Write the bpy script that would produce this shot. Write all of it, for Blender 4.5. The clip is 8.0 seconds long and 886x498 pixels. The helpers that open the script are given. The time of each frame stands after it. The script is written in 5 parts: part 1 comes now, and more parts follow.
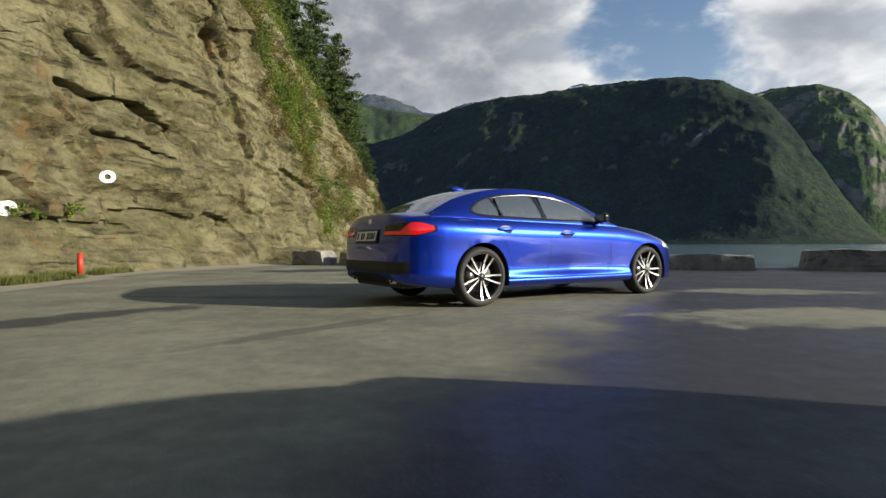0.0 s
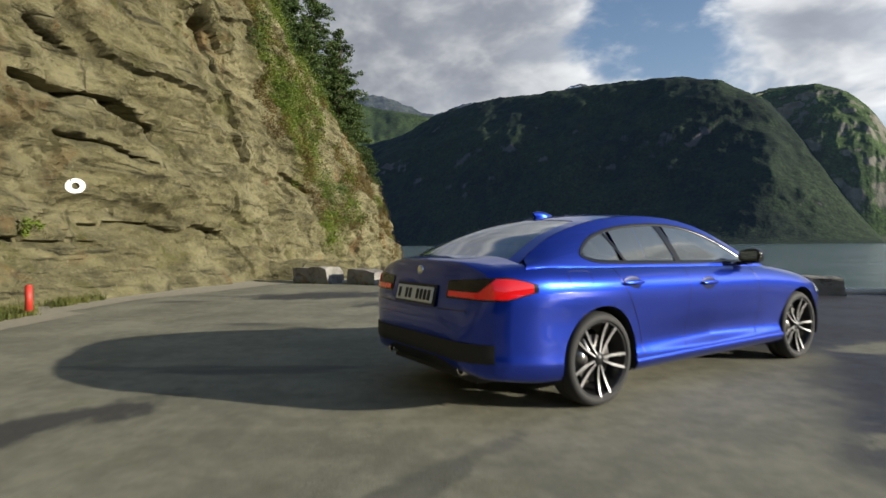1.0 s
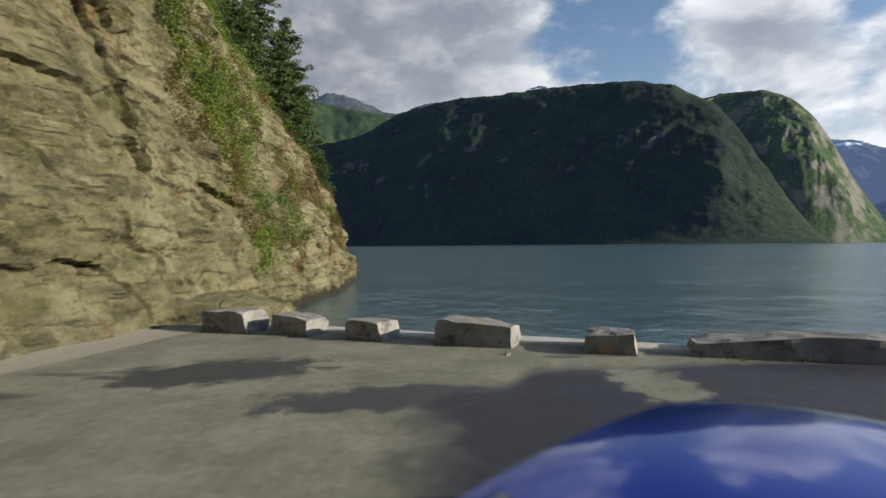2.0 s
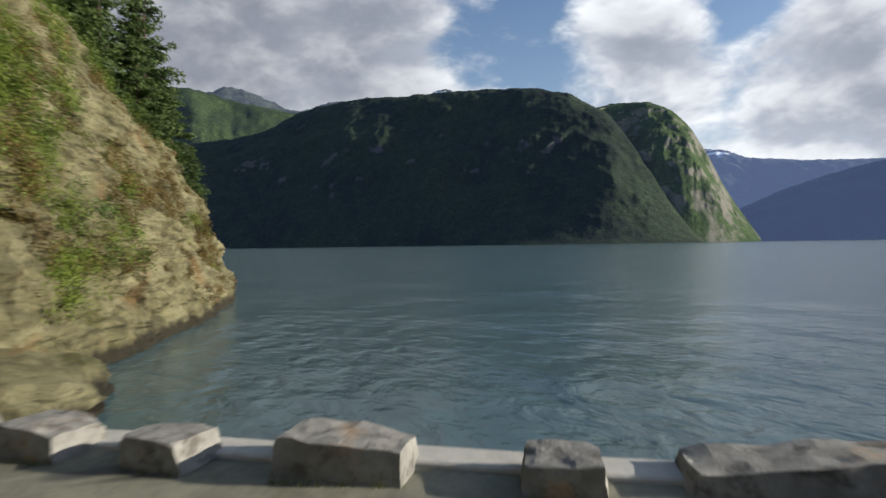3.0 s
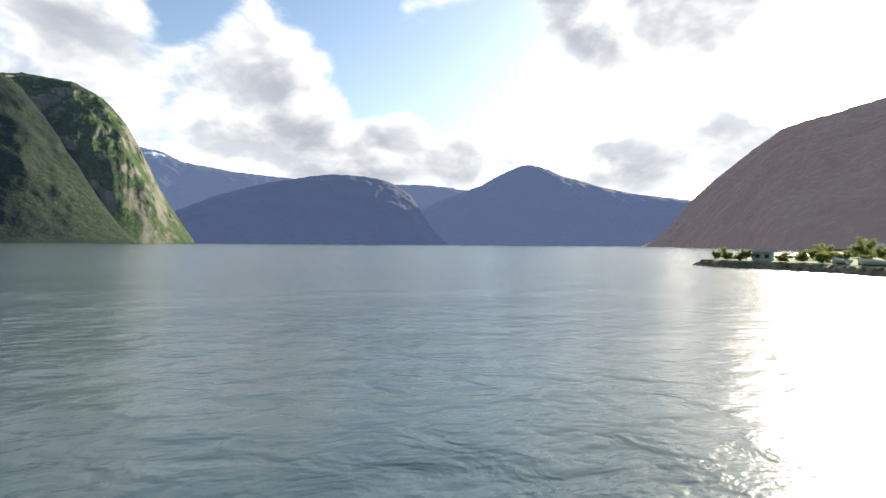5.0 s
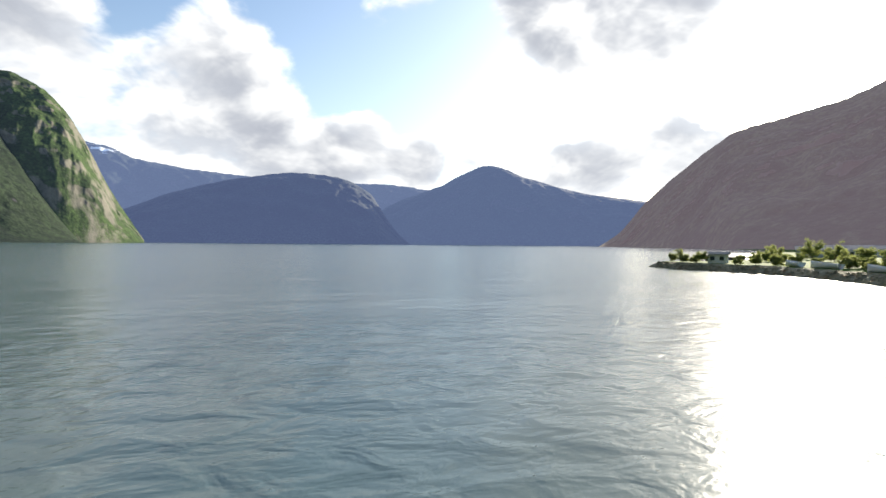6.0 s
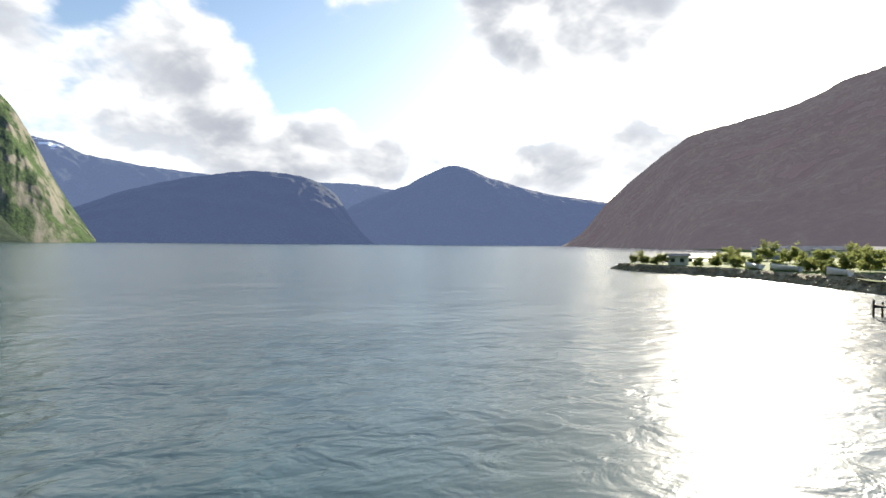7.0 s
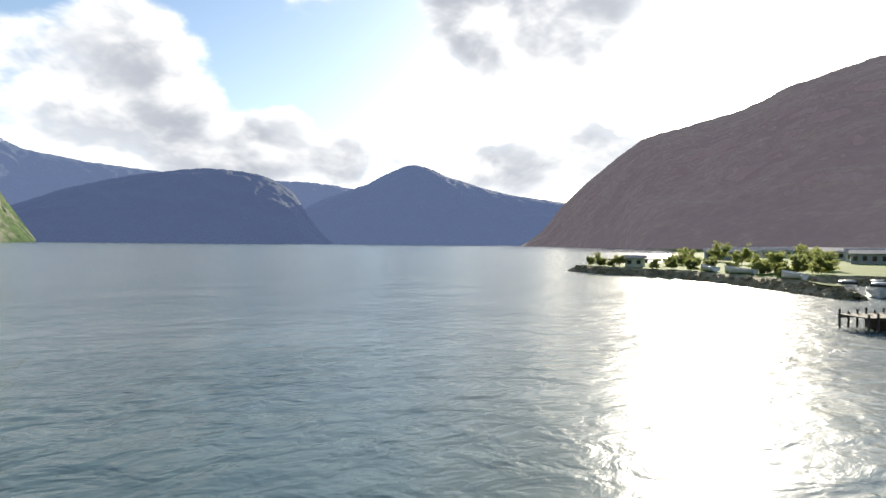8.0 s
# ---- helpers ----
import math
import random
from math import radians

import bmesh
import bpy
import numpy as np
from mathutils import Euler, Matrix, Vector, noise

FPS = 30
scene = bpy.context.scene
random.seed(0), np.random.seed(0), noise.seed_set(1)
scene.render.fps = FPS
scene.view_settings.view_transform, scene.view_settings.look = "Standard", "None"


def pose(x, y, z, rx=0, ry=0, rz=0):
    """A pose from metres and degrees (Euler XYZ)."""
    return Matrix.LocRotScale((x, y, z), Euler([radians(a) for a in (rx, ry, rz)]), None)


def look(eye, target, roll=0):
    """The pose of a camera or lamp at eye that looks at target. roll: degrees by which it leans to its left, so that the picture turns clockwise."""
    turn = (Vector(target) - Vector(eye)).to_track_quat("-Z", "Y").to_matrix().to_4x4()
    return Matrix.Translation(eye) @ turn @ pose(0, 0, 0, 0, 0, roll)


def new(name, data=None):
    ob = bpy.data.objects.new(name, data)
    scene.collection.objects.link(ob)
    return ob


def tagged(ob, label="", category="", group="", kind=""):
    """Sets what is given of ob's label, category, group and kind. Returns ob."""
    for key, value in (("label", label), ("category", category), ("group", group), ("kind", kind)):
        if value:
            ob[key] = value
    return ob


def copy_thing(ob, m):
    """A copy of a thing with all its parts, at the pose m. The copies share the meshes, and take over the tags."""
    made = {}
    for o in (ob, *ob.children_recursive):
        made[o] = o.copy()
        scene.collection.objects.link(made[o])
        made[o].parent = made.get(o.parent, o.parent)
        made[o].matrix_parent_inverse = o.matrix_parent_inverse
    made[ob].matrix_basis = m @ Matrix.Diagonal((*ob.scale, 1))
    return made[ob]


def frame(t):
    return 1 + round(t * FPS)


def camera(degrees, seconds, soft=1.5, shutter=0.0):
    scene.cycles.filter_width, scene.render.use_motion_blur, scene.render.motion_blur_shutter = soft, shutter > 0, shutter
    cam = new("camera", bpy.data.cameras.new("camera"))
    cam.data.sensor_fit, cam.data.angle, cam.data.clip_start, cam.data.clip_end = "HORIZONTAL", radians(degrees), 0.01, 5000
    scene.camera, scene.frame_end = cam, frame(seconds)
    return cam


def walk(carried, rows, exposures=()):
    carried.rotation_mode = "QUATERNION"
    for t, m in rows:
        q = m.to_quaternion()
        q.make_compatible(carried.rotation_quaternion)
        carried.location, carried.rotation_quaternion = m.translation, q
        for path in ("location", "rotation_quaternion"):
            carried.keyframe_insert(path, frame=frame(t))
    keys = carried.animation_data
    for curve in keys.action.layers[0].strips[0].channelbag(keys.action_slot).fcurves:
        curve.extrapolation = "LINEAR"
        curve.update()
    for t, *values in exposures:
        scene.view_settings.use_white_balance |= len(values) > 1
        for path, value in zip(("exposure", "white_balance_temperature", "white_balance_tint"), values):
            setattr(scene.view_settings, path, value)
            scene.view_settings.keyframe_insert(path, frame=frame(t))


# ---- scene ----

from mathutils.bvhtree import BVHTree

# ================= camera =================
cam = camera(78.9, 8.0, 1.5, 0.3)
# seconds, x, y, z, heading clockwise from +y, pitch, roll
PATH = [
    (0.0, 0.03, 0.50, 0.69, 0.0, -0.45, -0.2), (0.3, -0.22, 1.05, 0.765, 0.0, -0.42, -0.3), (0.6, -0.46, 1.76, 0.89, 0.0, -0.4, -0.4),
    (0.9, -0.60, 2.43, 1.065, 0.05, -0.4, -0.4), (1.2, -0.69, 3.29, 1.31, 0.4, -0.4, -0.3), (1.75, -0.55, 5.2, 1.78, 2.6, -0.42, -0.4),
    (2.3, -0.27, 7.32, 2.24, 6.8, -0.45, -0.6), (2.5, -0.09, 7.99, 2.395, 9.2, -0.45, -0.7), (2.8, 0.29, 9.06, 2.66, 12.0, -0.45, -0.8),
    (3.0, 0.62, 10.40, 2.75, 14.0, -0.45, -0.8), (3.1, 0.95, 11.4, 2.77, 15.4, -0.45, -0.7), (3.2, 1.4, 12.5, 2.79, 19.1, -0.45, -0.6),
    (3.3, 2.0, 13.45, 2.80, 23.6, -0.45, -0.45), (3.4, 2.7, 14.2, 2.83, 30.6, -0.45, -0.2), (3.5, 3.45, 14.8, 2.86, 38.3, -0.45, 0.0),
    (3.6, 4.25, 15.2, 2.88, 46.0, -0.5, 0.1), (3.7, 5.05, 15.5, 2.91, 52.6, -0.5, 0.2), (3.8, 5.8, 15.75, 2.94, 57.5, -0.5, 0.3),
    (3.9, 6.55, 15.95, 2.97, 60.9, -0.5, 0.2), (4.0, 7.25, 16.1, 3.0, 63.2, -0.5, 0.2), (4.2, 8.5, 16.3, 3.06, 65.4, -0.5, 0.22),
    (4.5, 10.2, 16.5, 3.15, 67.0, -0.5, 0.28), (5.0, 12.8, 16.65, 3.31, 69.3, -0.5, 0.4), (5.5, 15.2, 16.7, 3.49, 71.4, -0.5, 0.5),
    (6.0, 17.5, 16.7, 3.68, 73.4, -0.5, 0.5), (6.5, 19.7, 16.6, 3.87, 75.2, -0.5, 0.5), (7.0, 21.85, 16.4, 4.06, 77.1, -0.5, 0.5),
    (7.5, 23.95, 16.2, 4.26, 79.1, -0.5, 0.5), (8.0, 26.0, 16.0, 4.46, 81.3, -0.5, 0.5)]


def aimed(x, y, z, heading, pitch, roll):
    a, p = radians(heading), radians(pitch)
    d = Vector((math.sin(a) * math.cos(p), math.cos(a) * math.cos(p), math.sin(p)))
    eye = Vector((x, y, z))
    return look(eye, eye + d, roll)


walk(cam, [(t, aimed(*r)) for t, *r in PATH], [(0.0, 0.72, 6250, 8), (2.5, 0.64, 6000, 9), (3.2, 0.78, 6050, 9), (4.0, 1.2, 6400, 8), (8.0, 1.3, 6450, 8)])

# ================= light =================
SUN_AZ, SUN_EL = 107.6, 15.2          # degrees clockwise from +y, degrees up
WATER_Z = -0.6
sun_dir = Vector((math.sin(radians(SUN_AZ)) * math.cos(radians(SUN_EL)), math.cos(radians(SUN_AZ)) * math.cos(radians(SUN_EL)), math.sin(radians(SUN_EL))))
sun = new("sun", bpy.data.lights.new("sun", "SUN"))
sun.data.energy, sun.data.angle, sun.data.color = 5.0, radians(0.6), (1.0, 0.89, 0.72)
sun.matrix_world = look(sun_dir * 100, (0, 0, 0))


class Nodes:
    """A small wrapper to wire node trees in few lines."""

    def __init__(self, tree):
        self.tree = tree
        tree.nodes.clear()

    def add(self, kind, values=None, **fields):
        n = self.tree.nodes.new(kind)
        for k, v in fields.items():
            setattr(n, k, v)
        for k, v in (values or {}).items():
            if isinstance(v, bpy.types.NodeSocket):
                self.tree.links.new(v, n.inputs[k])
            else:
                n.inputs[k].default_value = v
        return n

    def math(self, op, a, b=0.0, c=0.0):
        return self.add("ShaderNodeMath", {0: a, 1: b, 2: c}, operation=op).outputs[0]

    def vmath(self, op, a, b=(0, 0, 0), out=0):
        return self.add("ShaderNodeVectorMath", {0: a, 1: b}, operation=op).outputs[out]

    def noise(self, vec, scale, detail=4.0, rough=0.55, dist=0.0):
        return self.add("ShaderNodeTexNoise", {"Vector": vec, "Scale": scale, "Detail": detail, "Roughness": rough, "Distortion": dist}).outputs[0]

    def step(self, v, lo, hi, a=0.0, b=1.0):
        return self.add("ShaderNodeMapRange", {0: v, 1: lo, 2: hi, 3: a, 4: b}, interpolation_type="SMOOTHSTEP").outputs[0]

    def mix(self, f, a, b):
        n = self.add("ShaderNodeMix", data_type="RGBA")
        for i, v in ((0, f), (6, a), (7, b)):
            if isinstance(v, bpy.types.NodeSocket):
                self.tree.links.new(v, n.inputs[i])
            else:
                n.inputs[i].default_value = v if i == 0 or len(v) == 4 else (*v, 1)
        return n.outputs[2]


# ---- sky with broken cloud ----
world = bpy.data.worlds.new("sky")
scene.world = world
world.use_nodes = True
N = Nodes(world.node_tree)
sky = N.add("ShaderNodeTexSky", sky_type="NISHITA", sun_disc=False, sun_elevation=radians(SUN_EL), sun_rotation=radians(SUN_AZ), altitude=0.0, air_density=1.0, dust_density=0.8, ozone_density=1.5)
gen = N.add("ShaderNodeTexCoord").outputs["Generated"]
way = N.vmath("NORMALIZE", gen)
puff = N.add("ShaderNodeVectorRotate", {"Vector": N.vmath("MULTIPLY", way, (1.0, 1.0, 1.7)), "Rotation": (0.6, 0.45, 0.9)}, rotation_type="EULER_XYZ").outputs[0]
stir = N.add("ShaderNodeTexNoise", {"Vector": puff, "Scale": 3.2, "Detail": 3.0}).outputs[1]
puff = N.vmath("ADD", puff, N.vmath("MULTIPLY", N.vmath("SUBTRACT", stir, (0.5, 0.5, 0.5)), (0.13, 0.13, 0.13)))


def density(shift, detail=7.0):
    """Cloud density along a direction, shifted a little for the shading."""
    v = N.vmath("ADD", puff, shift)
    return N.math("MULTIPLY_ADD", N.noise(v, 2.6, 2.0, 0.5), 0.45, N.math("MULTIPLY", N.noise(v, 7.0, detail, 0.56), 0.70))


def toward(az, el):
    a, e = radians(az), radians(el)
    return (math.sin(a) * math.cos(e), math.cos(a) * math.cos(e), math.sin(e))


# clouds and gaps: heading, height, radius (degrees), weight
extra = 0.0
for az, el, rad, wt in ((0, 24, 14, 0.24), (-14, 22, 13, 0.22), (12, 18, 7, 0.16), (22, 21, 6, -0.26), (30, 18, 7, 0.17), (34, 23, 5, 0.16), (41, 25, 5, -0.26), (46, 17, 8, 0.17), (53, 12, 6, 0.17),
                        (61, 24, 6, -0.20), (55, 17, 4, 0.13), (76, 18, 5, -0.22), (68, 23.5, 3, 0.24), (91, 23, 6.5, 0.55), (84, 25, 5, 0.32), (98, 23, 4, 0.3),
                        (64, 9.5, 2.8, 0.40), (70.5, 8.4, 2.0, 0.38), (60, 14.5, 3.0, -0.18), (58, 9, 3.5, 0.2), (77, 10, 1.6, 0.2), (83, 8.4, 2.4, 0.34), (89, 8.6, 2.8, 0.42), (97.5, 9.8, 3.4, 0.48), (104, 17, 5, -0.3), (91, 14.3, 3.2, -0.34), (83, 14, 4, -0.25), (99, 15, 3, -0.2)):
    d = N.vmath("DOT_PRODUCT", way, toward(az, el), out=1)
    extra = N.math("ADD", extra, N.math("MULTIPLY", N.step(d, math.cos(radians(rad * 1.9)), math.cos(radians(rad * 0.1))), wt))
here = density((0, 0, 0), 9.0)
soft_here = density((0, 0, 0), 4.0)
there = density(tuple(c * 0.06 for c in (sun_dir.x, sun_dir.y, sun_dir.z + 0.35)), 4.0)
# the broken cloud hangs along the fjord and thins out overhead
rise = N.add("ShaderNodeSeparateXYZ", {0: way}).outputs[2]
cover = N.math("SUBTRACT", N.math("ADD", here, extra), N.step(rise, 0.42, 0.68, 0.0, 0.26))
mask = N.step(cover, 0.60, 0.79)
thick = N.step(cover, 0.68, 1.08)
edge_light = N.step(N.math("SUBTRACT", soft_here, there), -0.13, 0.16)
toward_sun = N.vmath("DOT_PRODUCT", way, tuple(sun_dir), out=1)
sunward = N.math("MAXIMUM", toward_sun, 0.0)
# clouds scatter light forwards: brighter on the sun's side of the sky
forward = N.step(toward_sun, -0.9, 0.4, 0.60, 1.06)
lit = N.mix(edge_light, (4.0, 4.15, 4.5), (8.6, 8.4, 8.1))
lit = N.mix(N.math("MULTIPLY", thick, N.math("MULTIPLY_ADD", edge_light, -0.35, 0.85)), lit, (2.4, 2.5, 2.85))
lit = N.vmath("MULTIPLY", lit, N.add("ShaderNodeCombineXYZ", {0: forward, 1: forward, 2: forward}).outputs[0])
glow = N.math("ADD", N.math("MULTIPLY", N.math("POWER", sunward, 5.0), 1.6), N.math("ADD", N.math("MULTIPLY", N.math("POWER", sunward, 40.0), 5.0), N.math("MULTIPLY", N.math("POWER", sunward, 400.0), 50.0)))
veil = N.math("MULTIPLY", glow, N.math("MULTIPLY_ADD", mask, -0.88, 1.0))
air = N.mix(N.step(rise, 0.0, 0.5, 0.28, 0.0), N.vmath("MULTIPLY", sky.outputs[0], (1.15, 1.15, 1.2)), (4.6, 4.8, 5.0))
air = N.mix(mask, air, lit)
shine = N.vmath("MULTIPLY", N.add("ShaderNodeCombineXYZ", {0: veil, 1: veil, 2: veil}).outputs[0], (1.0, 0.98, 0.92))
air = N.vmath("ADD", air, shine)
back = N.add("ShaderNodeBackground", {"Color": air, "Strength": 0.075})
N.tree.links.new(back.outputs[0], N.add("ShaderNodeOutputWorld").inputs[0])


# ================= materials =================
def material(name):
    m = bpy.data.materials.new(name)
    m.use_nodes = True
    k = Nodes(m.node_tree)
    out = k.add("ShaderNodeOutputMaterial")
    bsdf = k.add("ShaderNodeBsdfPrincipled")
    k.tree.links.new(bsdf.outputs[0], out.inputs[0])
    return m, k, bsdf


def put(k, bsdf, **values):
    for name, v in values.items():
        name = name.replace("_", " ")
        if isinstance(v, bpy.types.NodeSocket):
            k.tree.links.new(v, bsdf.inputs[name])
        else:
            bsdf.inputs[name].default_value = v if not isinstance(v, tuple) or len(v) != 3 or "Color" not in name else (*v, 1)


def bump(k, height, strength, distance):
    return k.add("ShaderNodeBump", {"Height": height, "Strength": strength, "Distance": distance}).outputs[0]


def place(k):
    return k.add("ShaderNodeNewGeometry").outputs["Position"]


def plain(name, colour, rough=0.5, metal=0.0, grain=0.15, scale=20.0, coat=0.0):
    """Paint, plastic, metal: a base colour with faint grain."""
    m, k, b = material(name)
    at = k.add("ShaderNodeTexCoord").outputs["Object"]
    n = k.noise(at, scale, 5.0)
    dark = tuple(c * (1 - grain) for c in colour)
    put(k, b, Base_Color=k.mix(n, dark, tuple(min(1, c * (1 + grain)) for c in colour)), Roughness=k.math("MULTIPLY_ADD", n, 0.12, rough - 0.06), Metallic=metal, Coat_Weight=coat, Coat_Roughness=0.03)
    return m


def asphalt_material():
    m, k, b = material("asphalt")
    p = place(k)
    sep = k.add("ShaderNodeSeparateXYZ", {0: p})
    x, y = sep.outputs[0], sep.outputs[1]
    wob = k.math("MULTIPLY", k.math("SUBTRACT", k.noise(p, 0.6, 6.0, 0.62), 0.5), 2.4)

    ragged = k.math("MULTIPLY", k.math("SUBTRACT", k.noise(p, 1.7, 6.0, 0.68), 0.5), 2.6)

    def patch_at(cx, cy, along, across, turn):
        """An uneven oval patch: 1 inside, 0 outside."""
        off = k.add("ShaderNodeVectorRotate", {"Vector": k.vmath("SUBTRACT", p, (cx, cy, 0)), "Axis": (0, 0, 1), "Angle": radians(-turn)}, rotation_type="AXIS_ANGLE").outputs[0]
        far = k.vmath("LENGTH", k.vmath("MULTIPLY", off, (1 / along, 1 / across, 1)), out=1)
        return k.step(k.math("ADD", far, ragged), 1.25, 0.8)

    # damp side: east of a line that runs from (0.4, 3.7) towards (2.7, 7.6)
    side = k.math("ADD", k.math("ADD", k.math("MULTIPLY", k.math("SUBTRACT", x, 0.4), 0.86), k.math("MULTIPLY", k.math("SUBTRACT", y, 3.7), -0.50)), wob)
    damp = k.math("MULTIPLY", k.step(side, -0.3, 0.5), k.step(y, 10.6, 9.2))
    beyond = k.math("MULTIPLY", k.step(k.math("ADD", k.math("ADD", x, 0.3), wob), -0.4, 0.6), k.step(y, 7.6, 8.8))
    damp = k.math("MAXIMUM", damp, beyond)
    near_edge = k.math("ADD", k.math("SUBTRACT", y, k.math("MULTIPLY_ADD", k.step(x, 0.9, 1.7), 0.95, 13.75)), k.math("MULTIPLY", wob, 0.5))
    damp = k.math("MULTIPLY", damp, k.step(near_edge, 0.35, -0.35))
    # islands that have dried
    for spot in ((3.9, 5.5, 1.7, 0.7, -5), (4.7, 8.3, 1.1, 0.45, -10), (3.1, 13.6, 0.55, 0.95, 0), (9.0, 8.0, 1.6, 0.8, 20), (11.0, 2.0, 1.8, 0.7, -15)):
        damp = k.math("MULTIPLY", damp, k.math("SUBTRACT", 1.0, patch_at(*spot)))
    # wet tracks and puddle marks on the dry side
    for spot in ((-3.6, 5.6, 1.5, 0.30, 56, 0.85), (-1.0, 4.95, 1.1, 0.12, 50, 0.45), (-3.5, 15.1, 1.55, 0.8, 12, 0.9), (-0.8, 13.3, 1.6, 0.5, 5, 0.85)):
        damp = k.math("MAXIMUM", damp, k.math("MULTIPLY", patch_at(*spot[:5]), spot[5]))
    streak = k.noise(k.vmath("MULTIPLY", p, (0.35, 1.6, 1)), 0.55, 4.0, 0.6)
    damp = k.math("MAXIMUM", damp, k.math("MULTIPLY", k.step(streak, 0.60, 0.68), 0.75))
    grit = k.noise(p, 60.0, 3.0, 0.7)
    patch = k.step(k.math("ADD", k.math("MULTIPLY", k.noise(p, 0.8, 7.0, 0.66), 0.6), k.math("MULTIPLY", k.noise(p, 7.0, 5.0, 0.68), 0.4)), 0.36, 0.64)
    dry = k.mix(patch, (0.135, 0.132, 0.095), (0.245, 0.236, 0.172))
    moss = k.step(k.noise(p, 1.3, 6.0, 0.7), 0.55, 0.75)
    dry = k.mix(k.math("MULTIPLY", moss, 0.45), dry, (0.115, 0.112, 0.045))
    col = k.mix(damp, dry, (0.033, 0.033, 0.039))
    col = k.mix(k.math("MULTIPLY", k.step(grit, 0.5, 0.8), 0.35), col, (0.26, 0.25, 0.22))
    put(k, b, Base_Color=col, Specular_IOR_Level=0.32, Roughness=k.math("ADD", k.math("MULTIPLY_ADD", damp, -0.30, 0.88), k.math("MULTIPLY", k.math("SUBTRACT", patch, 0.5), 0.2)),
        Normal=bump(k, k.math("ADD", grit, k.math("MULTIPLY", k.noise(p, 180.0, 2.0), 0.5)), 0.55, 0.006))
    return m


def rock_material(name, tint=(1, 1, 1), strata=1.0, size=1.0, moss=0.75, wet=False):
    """Layered schist, olive and grey, with dark seams, block joints, moss and pale lichen."""
    m, k, b = material(name)
    p = k.vmath("MULTIPLY", place(k), (size, size, size))
    bend = k.vmath("MULTIPLY", k.add("ShaderNodeTexNoise", {"Vector": p, "Scale": 0.3, "Detail": 5.0}).outputs[1], (0.9, 0.9, 0.9))
    warp = k.vmath("ADD", k.vmath("MULTIPLY", p, (0.45, 0.45, 1.5 * strata)), bend)
    bed = k.noise(warp, 1.6, 9.0, 0.68)
    blot = k.noise(p, 0.45, 6.0, 0.62)
    fine = k.noise(p, 11.0, 8.0, 0.70)
    joint = k.add("ShaderNodeTexVoronoi", {"Vector": k.vmath("ADD", k.vmath("MULTIPLY", p, (0.5, 0.5, 0.85)), k.vmath("MULTIPLY", bend, (0.8, 0.8, 0.8))), "Scale": 0.9}, feature="DISTANCE_TO_EDGE").outputs[0]
    chip = k.add("ShaderNodeTexVoronoi", {"Vector": k.vmath("ADD", k.vmath("MULTIPLY", p, (0.5, 0.5, 1.3)), bend), "Scale": 3.4}, feature="F1").outputs
    crack = k.math("MULTIPLY", k.step(joint, 0.03, 0.0), k.step(k.noise(p, 0.9, 4.0), 0.52, 0.64))
    t = lambda c: tuple(a * q for a, q in zip(c, tint))
    col = k.mix(k.step(bed, 0.34, 0.66), t((0.10, 0.092, 0.055)), t((0.27, 0.25, 0.155)))
    col = k.mix(k.math("MULTIPLY", k.step(blot, 0.46, 0.62), 0.7), col, t((0.37, 0.345, 0.235)))
    col = k.mix(k.math("MULTIPLY", k.step(k.noise(p, 0.8, 6.0, 0.65, 0.5), 0.55, 0.68), moss), col, t((0.115, 0.115, 0.038)))
    col = k.mix(k.math("MULTIPLY", k.step(k.noise(p, 0.33, 4.0, 0.6, 0.8), 0.57, 0.68), 0.7), col, t((0.25, 0.15, 0.075)))
    col = k.mix(k.math("MULTIPLY", k.step(fine, 0.56, 0.74), 0.6), col, t((0.50, 0.485, 0.41)))
    col = k.mix(k.math("MULTIPLY", k.step(fine, 0.46, 0.32), 0.65), col, t((0.06, 0.055, 0.045)))
    seam = k.step(k.noise(k.vmath("MULTIPLY", warp, (0.4, 0.4, 1.6)), 2.4, 7.0, 0.72), 0.41, 0.33)
    dark = k.math("MAXIMUM", k.math("MULTIPLY", seam, 0.55), k.math("MULTIPLY", crack, 0.5))
    col = k.mix(dark, col, t((0.035, 0.032, 0.028)))
    if wet:
        # dark wet and weedy belt along the waterline
        level = k.math("MULTIPLY_ADD", k.noise(p, 1.5, 4.0), -0.7, k.add("ShaderNodeSeparateXYZ", {0: place(k)}).outputs[2])
        col = k.mix(k.step(level, WATER_Z + 0.25, WATER_Z - 0.05), col, (0.028, 0.024, 0.014))
    relief = k.math("ADD", k.math("ADD", bed, k.math("MULTIPLY", chip[0], 0.5)), k.math("ADD", k.math("MULTIPLY", fine, 0.65), k.math("MULTIPLY", dark, -0.8)))
    put(k, b, Base_Color=col, Roughness=0.92, Specular_IOR_Level=0.25, Normal=bump(k, relief, 0.95, 0.19 / size))
    return m


